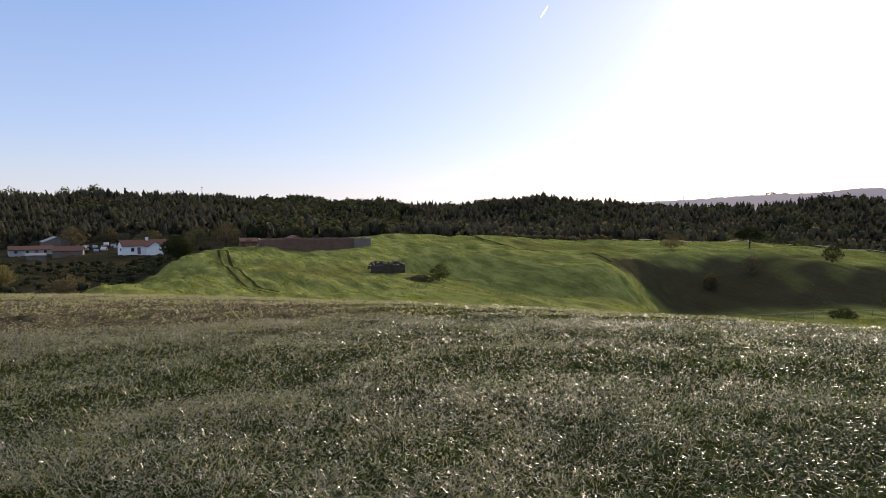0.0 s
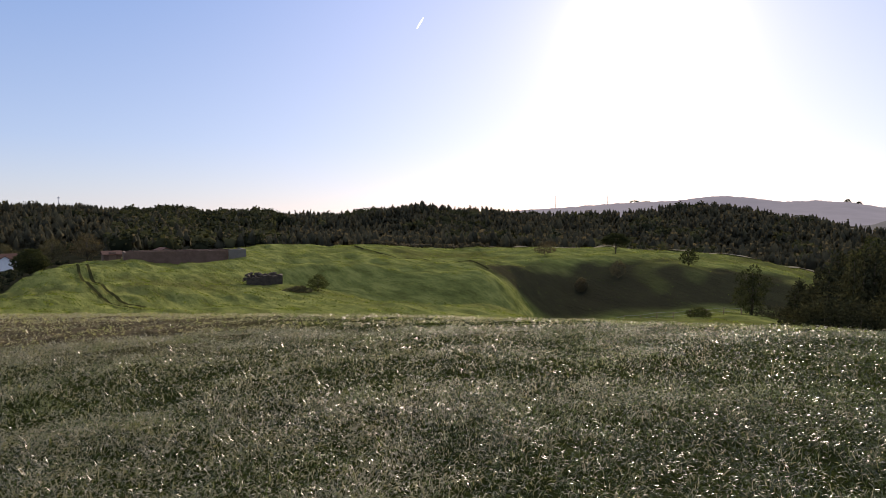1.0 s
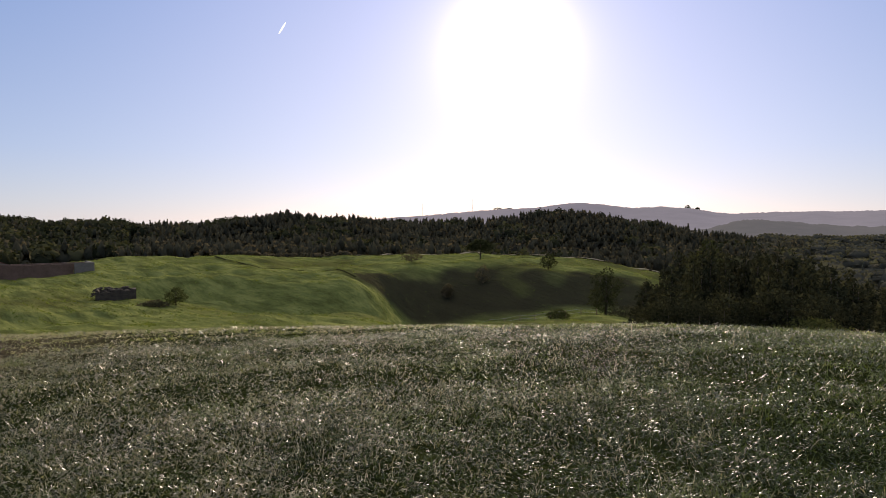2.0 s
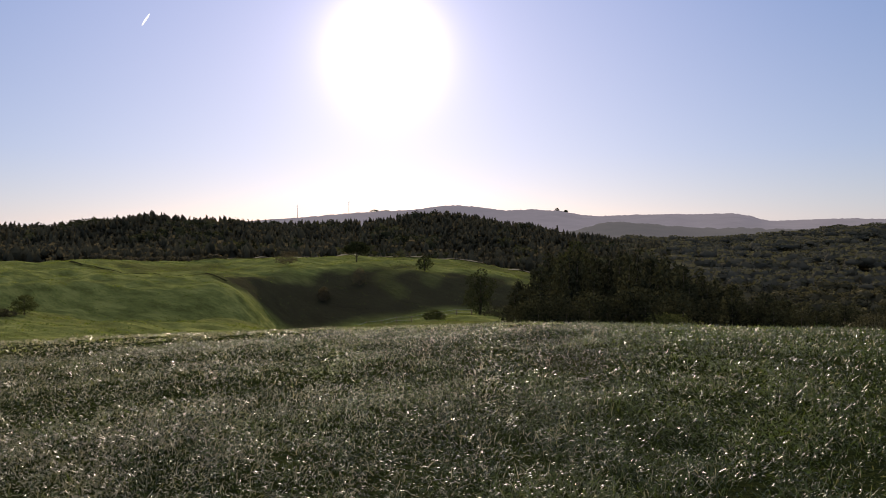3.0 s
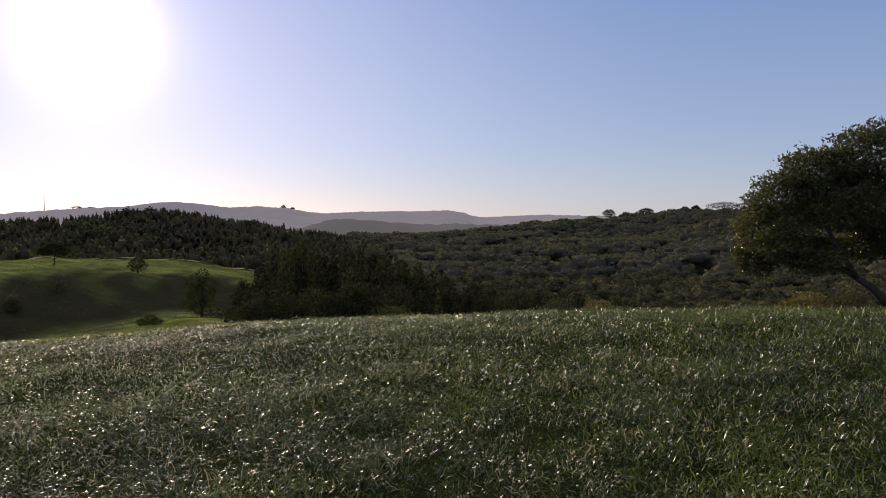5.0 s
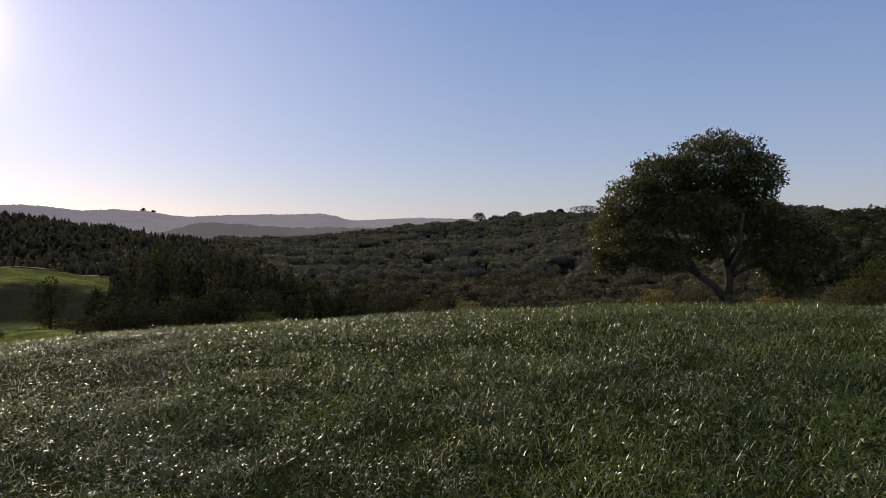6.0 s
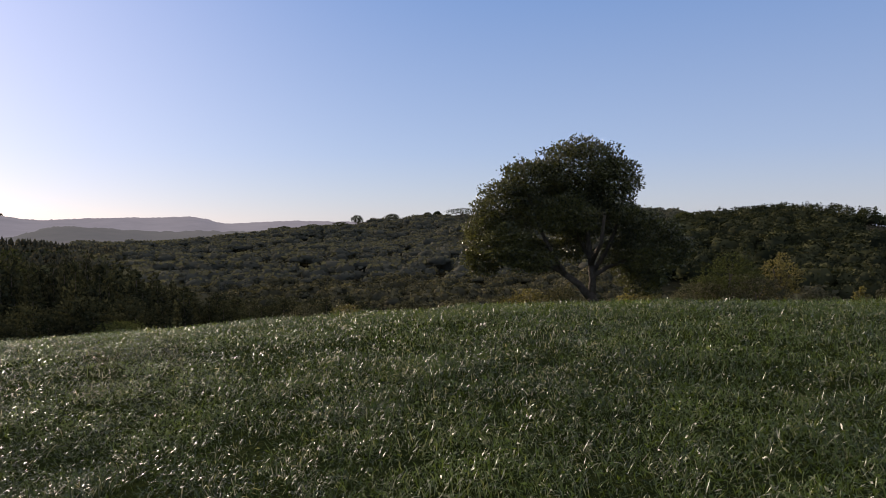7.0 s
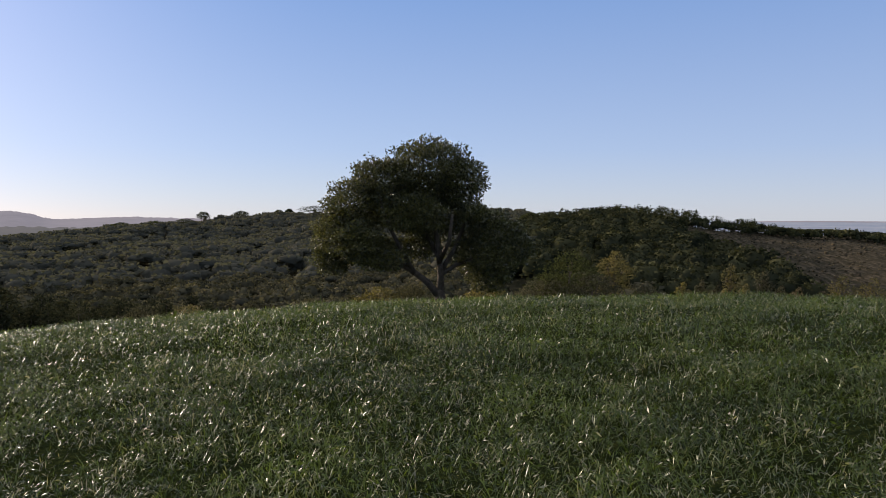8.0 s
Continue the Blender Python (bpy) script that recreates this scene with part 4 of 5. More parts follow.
# ---------------------------------------------------------------- distant ridges
def build_ridge(name, label, distance, depth, crest, base, material, seed, rough=1.0):
    """A far ridge: bearings and the rise of its crest in metres."""
    bs = np.arange(crest[0][0], crest[-1][0] + 0.01, 0.12)
    key = np.array(crest, float)
    top = smooth_between(key[:, 0], key[:, 1], bs)
    body = top
    top = top + rough * (1.2 * wave(bs * 30, bs * 0, 40, seed) + 0.9 * wave(bs * 30, bs * 0, 9, seed + 1) + 0.5 * wave(bs * 30, bs * 0, 3, seed + 2))
    rings = []
    for u, k in ((-1.0, 0.0), (-0.75, 0.22), (-0.5, 0.5), (-0.25, 0.8), (-0.1, 0.94), (0.0, 1.0), (0.3, 0.7), (1.0, 0.0)):
        r = distance + depth * u * (1 + 0.15 * wave(bs * 30, bs * 0 + 60 * u, 300, seed + 4))
        z = base + ((top if k == 1 else body) - base) * k * (1 + 0.06 * (k < 1) * wave(bs * 30, bs * 0 + 200 * u, 160, seed + 3))
        rings.append(np.stack([r * np.sin(np.radians(bs)), r * np.cos(np.radians(bs)), z], -1))
    v = np.stack(rings, 1)
    n, m = v.shape[:2]
    idx = np.arange(n * m).reshape(n, m)
    f = np.stack([idx[:-1, :-1], idx[:-1, 1:], idx[1:, 1:], idx[1:, :-1]], -1).reshape(-1, 4)
    me = array_mesh(name, v.reshape(-1, 3), [f], smooth=True)
    tagged(link_mesh(name, me, material=material), label, "backdrop", kind="structure")


def distance_material(name, a, b, haze_glow, strength):
    """Land kilometres off, with the haze before it put into its colour and a glow."""
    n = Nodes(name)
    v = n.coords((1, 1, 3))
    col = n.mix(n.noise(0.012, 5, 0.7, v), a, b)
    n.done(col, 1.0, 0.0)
    n.bsdf.inputs["Emission Color"].default_value = (*haze_glow, 1)
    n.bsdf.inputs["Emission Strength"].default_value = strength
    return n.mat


M_FAR = distance_material("hazed_far_hills", (0.10, 0.10, 0.10), (0.22, 0.20, 0.20), (0.42, 0.38, 0.44), 0.32)
M_MID = distance_material("hazed_middle_hills", (0.06, 0.065, 0.055), (0.14, 0.13, 0.11), (0.30, 0.28, 0.33), 0.2)
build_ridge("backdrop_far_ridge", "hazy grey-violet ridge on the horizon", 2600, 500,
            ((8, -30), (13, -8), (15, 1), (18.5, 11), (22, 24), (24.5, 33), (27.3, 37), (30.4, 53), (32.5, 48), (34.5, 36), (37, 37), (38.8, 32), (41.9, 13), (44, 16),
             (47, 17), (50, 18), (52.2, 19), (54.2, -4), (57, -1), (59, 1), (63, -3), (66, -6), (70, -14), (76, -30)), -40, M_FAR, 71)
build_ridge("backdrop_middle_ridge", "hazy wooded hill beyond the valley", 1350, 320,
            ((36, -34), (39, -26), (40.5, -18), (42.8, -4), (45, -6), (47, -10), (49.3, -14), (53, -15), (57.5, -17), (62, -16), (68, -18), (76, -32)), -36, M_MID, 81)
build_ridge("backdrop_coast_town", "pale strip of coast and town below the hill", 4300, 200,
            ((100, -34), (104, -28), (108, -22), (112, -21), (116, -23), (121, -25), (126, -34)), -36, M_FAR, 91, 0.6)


# ---------------------------------------------------------------- trees and bushes standing alone
def lone(name, label, bearing, distance, tall, wide, blobs, leaf_mat, n, size, seed, stem=0.03, sink=0.1, group="", category="tree"):
    """One tree or bush at its place: blobs are in units of its height."""
    gen = np.random.default_rng(seed)
    ob = new(name)
    ob.matrix_world = Matrix.Translation(spot(bearing, distance, sink)) @ Matrix.Rotation(radians(-bearing), 4, "Z")
    tagged(ob, label, category, group)
    big = [(b[0] * wide, b[1] * wide, b[2] * tall, b[3] * wide, b[4] * wide, b[5] * tall) for b in blobs]
    bm = bmesh.new()
    low = max(b[2] for b in big)
    tube(bm, ((0, 0, -0.1), (0.02 * wide, 0, low * 0.4), (0, 0.02 * wide, low * 0.95)), (stem * tall, stem * tall * 0.75, stem * tall * 0.3), 7)
    part("trunk", bm, M_BARK, ob)
    for b in big[:4]:
        bm = bmesh.new()
        tube(bm, ((0, 0, low * 0.25), (b[0] * 0.5, b[1] * 0.5, low * 0.25 + (b[2] - low * 0.25) * 0.6), b[:3]), (stem * tall * 0.5, stem * tall * 0.35, 0.012 * tall), 5)
        part("limb", bm, M_BARK, ob)
    link_mesh("crown", crown_mesh("crown", big, int(n * 1.6), size * 1.1, gen, 0.65), ob, leaf_mat)
    return ob


# on the pasture
lone("hawthorn_tree", "small rounded olive-green tree on the pasture slope", -0.4, 106, 2.8, 2.9, ROUND, M_BUSH, 900, 0.17, 301)
lone("bramble_bush", "low dark bramble bush beside the small tree", -2.0, 105, 1.1, 3.6, LOW, M_SCRUB, 900, 0.2, 302, category="bush")
lone("stone_pine_tree", "spreading dark tree on the crest of the pasture", 23.1, 150, 4.3, 5.4, CLOUD, M_EUC, 1800, 0.26, 303)
lone("hawthorn_tree", "small dark tree on the shaded bank", 28.5, 136, 3.2, 3.2, ROUND, M_EUC, 560, 0.24, 304)
lone("hawthorn_tree", "pale grey-green bushy tree in the shaded hollow", 20.5, 128, 2.8, 2.3, ROUND, M_BARE, 1000, 0.2, 305)
lone("hawthorn_tree", "thin grey tree on the shaded bank", 23.3, 131, 3.6, 2.6, ROUND, M_BARE, 500, 0.2, 306)
lone("bare_bush", "leafless pale brown bush at the top of the bank", 17.6, 146, 2.2, 4.2, ROUND, M_BARE, 800, 0.18, 307, category="bush")
lone("bare_bush", "leafless brown bush behind the crest", 17.9, 196, 2.8, 5.0, ROUND, M_BARE, 800, 0.26, 308, category="bush")
lone("bramble_bush", "dark round bush on the small green terrace", 29.3, 95, 1.5, 2.6, LOW, M_EUC, 900, 0.16, 309, category="bush")
lone("eucalyptus_tree", "tall ragged two-topped tree beside the plantation", 33.0, 112, 7.4, 6.4, TALL, M_EUC, 2000, 0.24, 310)
lone("bramble_bush", "dark bush below the ragged tree", 34.4, 102, 2.8, 4.0, LOW, M_SCRUB, 1000, 0.22, 311, category="bush")
lone("eucalyptus_tree", "tall thin tree rising over the plantation", 40.4, 90, 11.2, 6.4, TALL, M_EUC, 2200, 0.3, 312)
lone("pale_shrub", "pale grey-green round shrub at the edge of the field", 47.6, 46, 1.8, 3.8, LOW, M_BUSH, 1400, 0.12, 313, category="bush")
# by the farm
lone("oak_tree", "dark round evergreen oak beside the white house", -20.5, 150, 4.9, 5.8, ROUND, M_EUC, 3000, 0.3, 321, stem=0.05)
lone("bare_tree", "brown leafless tree behind the white house", -17.0, 240, 9.0, 9.0, ROUND, M_BARE, 1600, 0.32, 322)
lone("bare_tree", "brown leafless tree beside the farm sheds", -27.6, 275, 7.6, 9.0, ROUND, M_BARE, 1600, 0.34, 323)
lone("bare_tree", "brown leafless tree beside the farm sheds", -25.2, 285, 7.0, 7.0, ROUND, M_BARE, 1200, 0.34, 324)
lone("scrub_tree", "olive-green tree behind the white house", -19.2, 235, 8.0, 8.0, ROUND, M_SCRUB, 1600, 0.34, 325)
lone("scrub_tree", "olive-green tree behind the white house", -22.4, 250, 6.5, 10.0, ROUND, M_SCRUB, 1600, 0.34, 326)
lone("bare_bush", "brown round bush in the shaded hollow", -28.0, 108, 3.6, 5.2, LOW, M_BARE, 1500, 0.22, 327, category="bush")
lone("bare_bush", "greyish bush in the shaded hollow", -29.6, 106, 2.6, 3.0, LOW, M_SCRUB, 900, 0.2, 328, category="bush")
lone("willow_bush", "pale yellow-green bush at the farm's edge", -32.0, 150, 4.4, 5.0, ROUND, M_AUTUMN, 1200, 0.26, 329, category="bush")


def hollow_scrub():
    """Brambles and rough growth in the hollow below the farm."""
    gen = np.random.default_rng(41)
    x, y, r, b = scatter(72, 205, -40, -18, 1300, gen)
    keep = (-27.6 + (r - 85) * 0.115 > b) & (gen.uniform(-1.9, 1, len(x)) < wave(x, y, 18, 43))
    x, y = x[keep], y[keep]
    p = np.stack([x, y, land(x, y) - 0.2], -1)
    build_wood("hollow_brambles", p, gen.uniform(0.6, 1.9, len(p)), ("round", "spreading"), M_PLANT, "dark brambles and rough growth in the shaded hollow", 67, 20)


hollow_scrub()


def hedge():
    """The low dry hedge along the top of the pasture."""
    gen = np.random.default_rng(42)
    n = 130
    b = gen.uniform(3.5, 13.4, n)
    r = 184 + gen.normal(0, 1.0, n)
    x, y = r * np.sin(np.radians(b)), r * np.cos(np.radians(b))
    build_wood("hedge", np.stack([x, y, land(x, y) - 0.1], -1), gen.uniform(0.6, 1.5, n), ("round", "spreading"), M_BARE, "low dark hedge along the top of the pasture", 68, 20)


hedge()

# along the brow of the field, beyond the oak
lone("acacia_tree", "bushy olive and gold tree beyond the field", 93.6, 46, 4.0, 4.2, ROUND, M_BUSH, 2600, 0.13, 341)
lone("acacia_tree", "gold-tipped bushy tree beyond the field", 97.0, 47, 4.1, 2.9, TALL, M_AUTUMN, 1900, 0.12, 342)
lone("acacia_bush", "olive bush beyond the field", 95.4, 44, 2.6, 3.4, LOW, M_SCRUB, 1500, 0.12, 343, category="bush")
lone("acacia_bush", "olive bush beyond the field", 91.6, 45, 2.3, 3.2, LOW, M_SCRUB, 1500, 0.12, 344, category="bush")
lone("acacia_bush", "small grey-green bush beyond the field", 99.3, 45, 1.9, 1.8, LOW, M_SCRUB, 900, 0.12, 345, category="bush")
for k, (bb, dd, hh, ww, mm) in enumerate(((102.0, 50, 1.9, 1.3, M_AUTUMN), (103.3, 51, 2.1, 1.3, M_SCRUB), (104.5, 52, 1.9, 1.2, M_SCRUB), (105.3, 50, 3.0, 1.6, M_AUTUMN), (106.3, 53, 2.0, 1.5, M_AUTUMN),
                                          (107.5, 53, 2.9, 1.7, M_SCRUB), (108.6, 55, 2.1, 1.6, M_SCRUB), (109.7, 56, 2.2, 1.8, M_BARE), (112.4, 54, 2.9, 2.3, M_AUTUMN), (114.2, 55, 2.8, 2.4, M_AUTUMN), (111.2, 56, 2.0, 1.5, M_BARE))):
    lone("sapling", "young yellowing tree in a row beyond the field", bb, dd, hh + 0.5, ww, TALL, mm, 900, 0.12, 350 + k, group="saplings beyond the field")
for k, (bb, dd, hh, ww) in enumerate(((79.0, 29, 1.0, 1.8), (77.2, 30, 0.8, 1.4), (81.5, 30, 1.1, 1.6), (87.5, 30, 1.0, 1.6), (73.5, 31, 0.8, 1.6), (69.5, 32, 0.9, 1.4), (64.5, 36, 1.2, 1.8), (61.0, 40, 1.6, 2.0))):
    lone("bramble_bush", "low yellow-green bush at the brow of the field", bb, dd, hh, ww, LOW, M_SCRUB if k % 3 else M_AUTUMN, 900, 0.09, 370 + k, group="bushes along the brow", category="bush")
# stone pines on the skyline
for k, (bb, dd, hh, ww) in enumerate(((64.5, 690, 13, 11), (61.0, 690, 9, 16), (58.8, 690, 8, 14), (63.2, 690, 9, 15), (70.1, 700, 9, 8), (70.9, 700, 9, 7), (72.8, 640, 11, 24), (74.5, 640, 11, 20), (67.3, 700, 8, 12), (90.0, 300, 6.5, 7))):
    lone("stone_pine_tree", "far dark umbrella-shaped pine on the skyline", bb, dd, hh + 2.5, ww, PARASOL, M_EUC, 1100, 0.6, 380 + k, group="skyline pines", sink=1.0)
for k, (bb, tall, wide, base) in enumerate(((38.9, 21, 17, 21), (39.6, 13, 15, 21), (24.4, 14, 34, 25), (25.3, 12, 38, 25))):
    far_tree = lone("stone_pine_tree", "far dark pine standing on the hazy ridge", bb, 2600, tall, wide, CLOUD, M_EUC, 160, 2.6, 395 + k, group="pines on the far ridge")
    far_tree.location.z = base


# ---------------------------------------------------------------- buildings
M_LIME = plain("limewash", (0.72, 0.72, 0.72), (0.82, 0.82, 0.80), 1.2, 0.85, 0.2)
M_TILE = plain("clay_tiles", (0.085, 0.042, 0.03), (0.16, 0.082, 0.055), 2.5, 0.85, 0.2, 0.5, 0.05)
M_BRICK = plain("weathered_brick", (0.095, 0.06, 0.042), (0.18, 0.115, 0.085), 0.8, 0.9, 0.15, 0.4, 0.03)
M_RENDER = plain("grey_render", (0.12, 0.105, 0.09), (0.205, 0.182, 0.155), 0.9, 0.9, 0.15)
M_STONE = plain("dark_stone", (0.035, 0.028, 0.021), (0.095, 0.078, 0.06), 1.6, 0.95, 0.1, 0.8, 0.06)
M_SHEET = plain("grey_roof_sheet", (0.13, 0.125, 0.12), (0.24, 0.23, 0.22), 1.5, 0.6, 0.3)
M_GLASS = plain("dark_pane", (0.02, 0.022, 0.025), (0.04, 0.042, 0.045), 2.0, 0.08, 0.6)
M_WOODP = plain("painted_wood", (0.13, 0.075, 0.05), (0.22, 0.14, 0.10), 6.0, 0.7, 0.3)
M_TYRE = plain("tyre_rubber", (0.02, 0.02, 0.02), (0.035, 0.035, 0.035), 9.0, 0.8, 0.2)
M_STEEL = plain("grey_steel", (0.25, 0.25, 0.26), (0.38, 0.38, 0.4), 2.0, 0.5, 0.5)


def gable_block(ob, u0, u1, w0, w1, wall, ridge, along, wall_mat, roof_mat, eave=0.25):
    """Walls with gables and a pitched roof; the ridge runs along u or w."""
    bm = bmesh.new()
    if along == "u":
        prof = ((w0, -1.5), (w1, -1.5), (w1, wall), ((w0 + w1) / 2, ridge), (w0, wall))
        ends = [[bm.verts.new((u, w, z)) for w, z in prof] for u in (u0, u1)]
    else:
        prof = ((u0, -1.5), (u1, -1.5), (u1, wall), ((u0 + u1) / 2, ridge), (u0, wall))
        ends = [[bm.verts.new((u, w, z)) for u, z in prof] for w in (w0, w1)]
    for k in range(5):
        bm.faces.new((ends[0][k], ends[0][(k + 1) % 5], ends[1][(k + 1) % 5], ends[1][k]))
    bm.faces.new(ends[0]), bm.faces.new(ends[1])
    bmesh.ops.recalc_face_normals(bm, faces=bm.faces)
    part("wall", bm, wall_mat, ob)
    for side in (0, 1):
        bm = bmesh.new()
        lo, hi = (w0, w1) if along == "u" else (u0, u1)
        a, c = (lo if side == 0 else hi), (lo + hi) / 2
        slope = (ridge - wall) / abs(c - a)
        a2 = a + (-eave if side == 0 else eave)
        z2 = wall - slope * eave
        pts = []
        for s in ((u0 - eave, u1 + eave) if along == "u" else (w0 - eave, w1 + eave)):
            for t, z in ((a2, z2 + 0.03), (c, ridge + 0.03), (c, ridge + 0.17), (a2, z2 + 0.17)):
                pts.append(bm.verts.new((s, t, z) if along == "u" else (t, s, z)))
        for f in ((0, 1, 2, 3), (7, 6, 5, 4), (0, 4, 5, 1), (1, 5, 6, 2), (2, 6, 7, 3), (3, 7, 4, 0)):
            bm.faces.new([pts[i] for i in f])
        bmesh.ops.recalc_face_normals(bm, faces=bm.faces)
        part("roof", bm, roof_mat, ob)


def opening(ob, name, u, w, z, width, tall, face, mat=None):
    """A framed window or door on a wall that faces along -w ("front") or -u ("side")."""
    bm = bmesh.new()
    d = 0.06
    if face == "front":
        for x0, x1, z0, z1 in ((u, u + width, z, z + 0.1), (u, u + width, z + tall - 0.1, z + tall), (u, u + 0.1, z + 0.1, z + tall - 0.1), (u + width - 0.1, u + width, z + 0.1, z + tall - 0.1)):
            box(bm, x0, x1, w - d, w + 0.02, z0, z1)
    else:
        for x0, x1, z0, z1 in ((w, w + width, z, z + 0.1), (w, w + width, z + tall - 0.1, z + tall), (w, w + 0.1, z + 0.1, z + tall - 0.1), (w + width - 0.1, w + width, z + 0.1, z + tall - 0.1)):
            box(bm, u - d, u + 0.02, x0, x1, z0, z1)
    fr = part(name, bm, M_WOODP, ob)
    bm = bmesh.new()
    if face == "front":
        box(bm, u + 0.1, u + width - 0.1, w - 0.02, w + 0.01, z + 0.1, z + tall - 0.1)
    else:
        box(bm, u - 0.02, u + 0.01, w + 0.1, w + width - 0.1, z + 0.1, z + tall - 0.1)
    part("pane" if mat is None else "panel", bm, mat or M_GLASS, fr)


def stand(name, label, category, bearing, distance, turn=0.0, sink=0.0):
    ob = new(name)
    ob.matrix_world = Matrix.Translation(spot(bearing, distance, sink)) @ Matrix.Rotation(radians(-bearing + turn), 4, "Z")
    return tagged(ob, label, category)


def white_house():
    ob = stand("house", "whitewashed farmhouse with brown clay tile roofs and two gables", "house", -24.2, 228, 14)
    gable_block(ob, 0.0, 13.0, 1.2, 6.6, 2.5, 4.0, "u", M_LIME, M_TILE)
    gable_block(ob, 6.4, 10.4, -2.2, 3.0, 2.4, 3.7, "w", M_LIME, M_TILE)
    opening(ob, "window", 0.0, 2.6, 0.9, 1.0, 0.9, "side")
    opening(ob, "door", 4.2, 1.2, 0.0, 0.9, 2.0, "front", M_WOODP)
    opening(ob, "window", 2.4, 1.2, 0.8, 0.9, 1.1, "front")
    opening(ob, "door", 11.2, 1.2, 0.0, 0.9, 2.0, "front", M_WOODP)
    bm = bmesh.new()
    box(bm, 7.2, 7.9, 3.4, 4.0, 3.0, 4.7)
    box(bm, 7.1, 8.0, 3.3, 4.1, 4.7, 4.82)
    part("chimney", bm, M_LIME, ob)


def farm_buildings():
    ob = stand("farmhouse", "long low white farm building, wall greyed for shade, with a brown tile roof", "house", -31.4, 262, 4)
    # white limewash painted grey, as this wall stands in shade
    gable_block(ob, 0.0, 12.5, 0.0, 5.0, 2.0, 3.0, "u", plain("shaded_limewash", (0.3, 0.29, 0.28), (0.42, 0.41, 0.39), 1.0, 0.9, 0.15), M_TILE)
    for u in (1.4, 4.6, 9.6):
        opening(ob, "window", u, 0.0, 0.9, 0.9, 0.9, "front")
    opening(ob, "door", 7.2, 0.0, 0.0, 0.9, 2.0, "front", M_WOODP)
    ob = stand("shed", "grey farm shed with a pale sheet roof", "shed", -29.3, 272, 10)
    gable_block(ob, 0.0, 8.0, 0.0, 6.0, 2.8, 4.4, "w", M_RENDER, M_SHEET)
    opening(ob, "door", 2.6, 0.0, 0.0, 2.6, 2.3, "front", M_WOODP)
    ob = stand("shed", "brown farm shed with a low tile roof", "shed", -28.8, 252, -8)
    gable_block(ob, 0.0, 8.5, 0.0, 5.0, 2.4, 3.6, "u", M_RENDER, M_TILE)
    opening(ob, "door", 3.0, 0.0, 0.0, 2.0, 2.1, "front", M_WOODP)
    ob = stand("shed", "small low grey shed below the farm", "shed", -30.4, 240, 0)
    gable_block(ob, 0.0, 5.0, 0.0, 3.6, 1.7, 2.2, "u", M_RENDER, M_SHEET)
    opening(ob, "door", 1.8, 0.0, 0.0, 0.9, 1.5, "front", M_WOODP)


def brick_sheds():
    """The long walled yard on the brow of the pasture, part fallen in."""
    ob = stand("long_shed", "long low weathered brick shed with a broken roofline", "shed", -14.5, 151, 3.5, 0.45)
    gen = random.Random(3)
    for k in range(5):
        bm = bmesh.new()
        x0, x1 = k * 3.9, (k + 1) * 3.9 - 0.004
        h0, h1 = 2.1 + gen.uniform(-0.12, 0.1), 2.1 + gen.uniform(-0.12, 0.1)
        v = [bm.verts.new(p) for p in ((x0, 0, -1.2), (x1, 0, -1.2), (x1, 0, h1), (x0, 0, h0), (x0, 0.35, -1.2), (x1, 0.35, -1.2), (x1, 0.35, h1), (x0, 0.35, h0))]
        for f in ((0, 1, 2, 3), (5, 4, 7, 6), (3, 2, 6, 7), (4, 0, 3, 7), (1, 5, 6, 2), (0, 4, 5, 1)):
            bm.faces.new([v[i] for i in f])
        part("wall", bm, M_BRICK, ob)
    bm = bmesh.new()
    box(bm, 19.5, 23.0, -0.8, -0.45, -1.4, 2.2)
    part("wall", bm, M_RENDER, ob, "pale rendered end wall")
    bm = bmesh.new()
    box(bm, 22.65, 23.0, -0.446, 6.0, -1.4, 2.2)
    part("wall", bm, M_RENDER, ob, "pale rendered end wall")
    bm = bmesh.new()
    box(bm, 0.0, 0.35, 0.354, 6.0, -1.2, 2.0)
    part("wall", bm, M_BRICK, ob)
    bm = bmesh.new()
    box(bm, 0.0, 22.64, 6.004, 6.35, -1.2, 2.0)
    part("wall", bm, M_BRICK, ob)
    for x0, x1 in ((0.5, 4.2), (5.0, 8.4), (9.6, 13.2), (14.0, 19.0)):
        bm = bmesh.new()
        v = [bm.verts.new(p) for p in ((x0, 0.36, 1.8), (x1, 0.36, 1.78), (x1, 6.0, 1.5), (x0, 6.0, 1.52), (x0, 0.36, 1.88), (x1, 0.36, 1.86), (x1, 6.0, 1.58), (x0, 6.0, 1.6))]
        for f in ((3, 2, 1, 0), (4, 5, 6, 7), (0, 1, 5, 4), (1, 2, 6, 5), (2, 3, 7, 6), (3, 0, 4, 7)):
            bm.faces.new([v[i] for i in f])
        part("roof", bm, M_SHEET, ob)
    ob = stand("shed", "small brick shed with a tile roof behind the long one", "shed", -15.9, 160, 6)
    gable_block(ob, 0.0, 3.4, 0.0, 3.6, 1.3, 1.9, "u", M_BRICK, M_TILE)
    opening(ob, "door", 1.0, 0.0, 0.0, 1.4, 1.8, "front", M_WOODP)
    for bb, dd in ((-12.2, 168),):
        ob = stand("shed", "far low roof behind the brick shed", "shed", bb, dd, 20, 1.3)
        gable_block(ob, 0.0, 3.6, 0.0, 3.6, 2.6, 3.3, "w", M_RENDER, M_TILE)


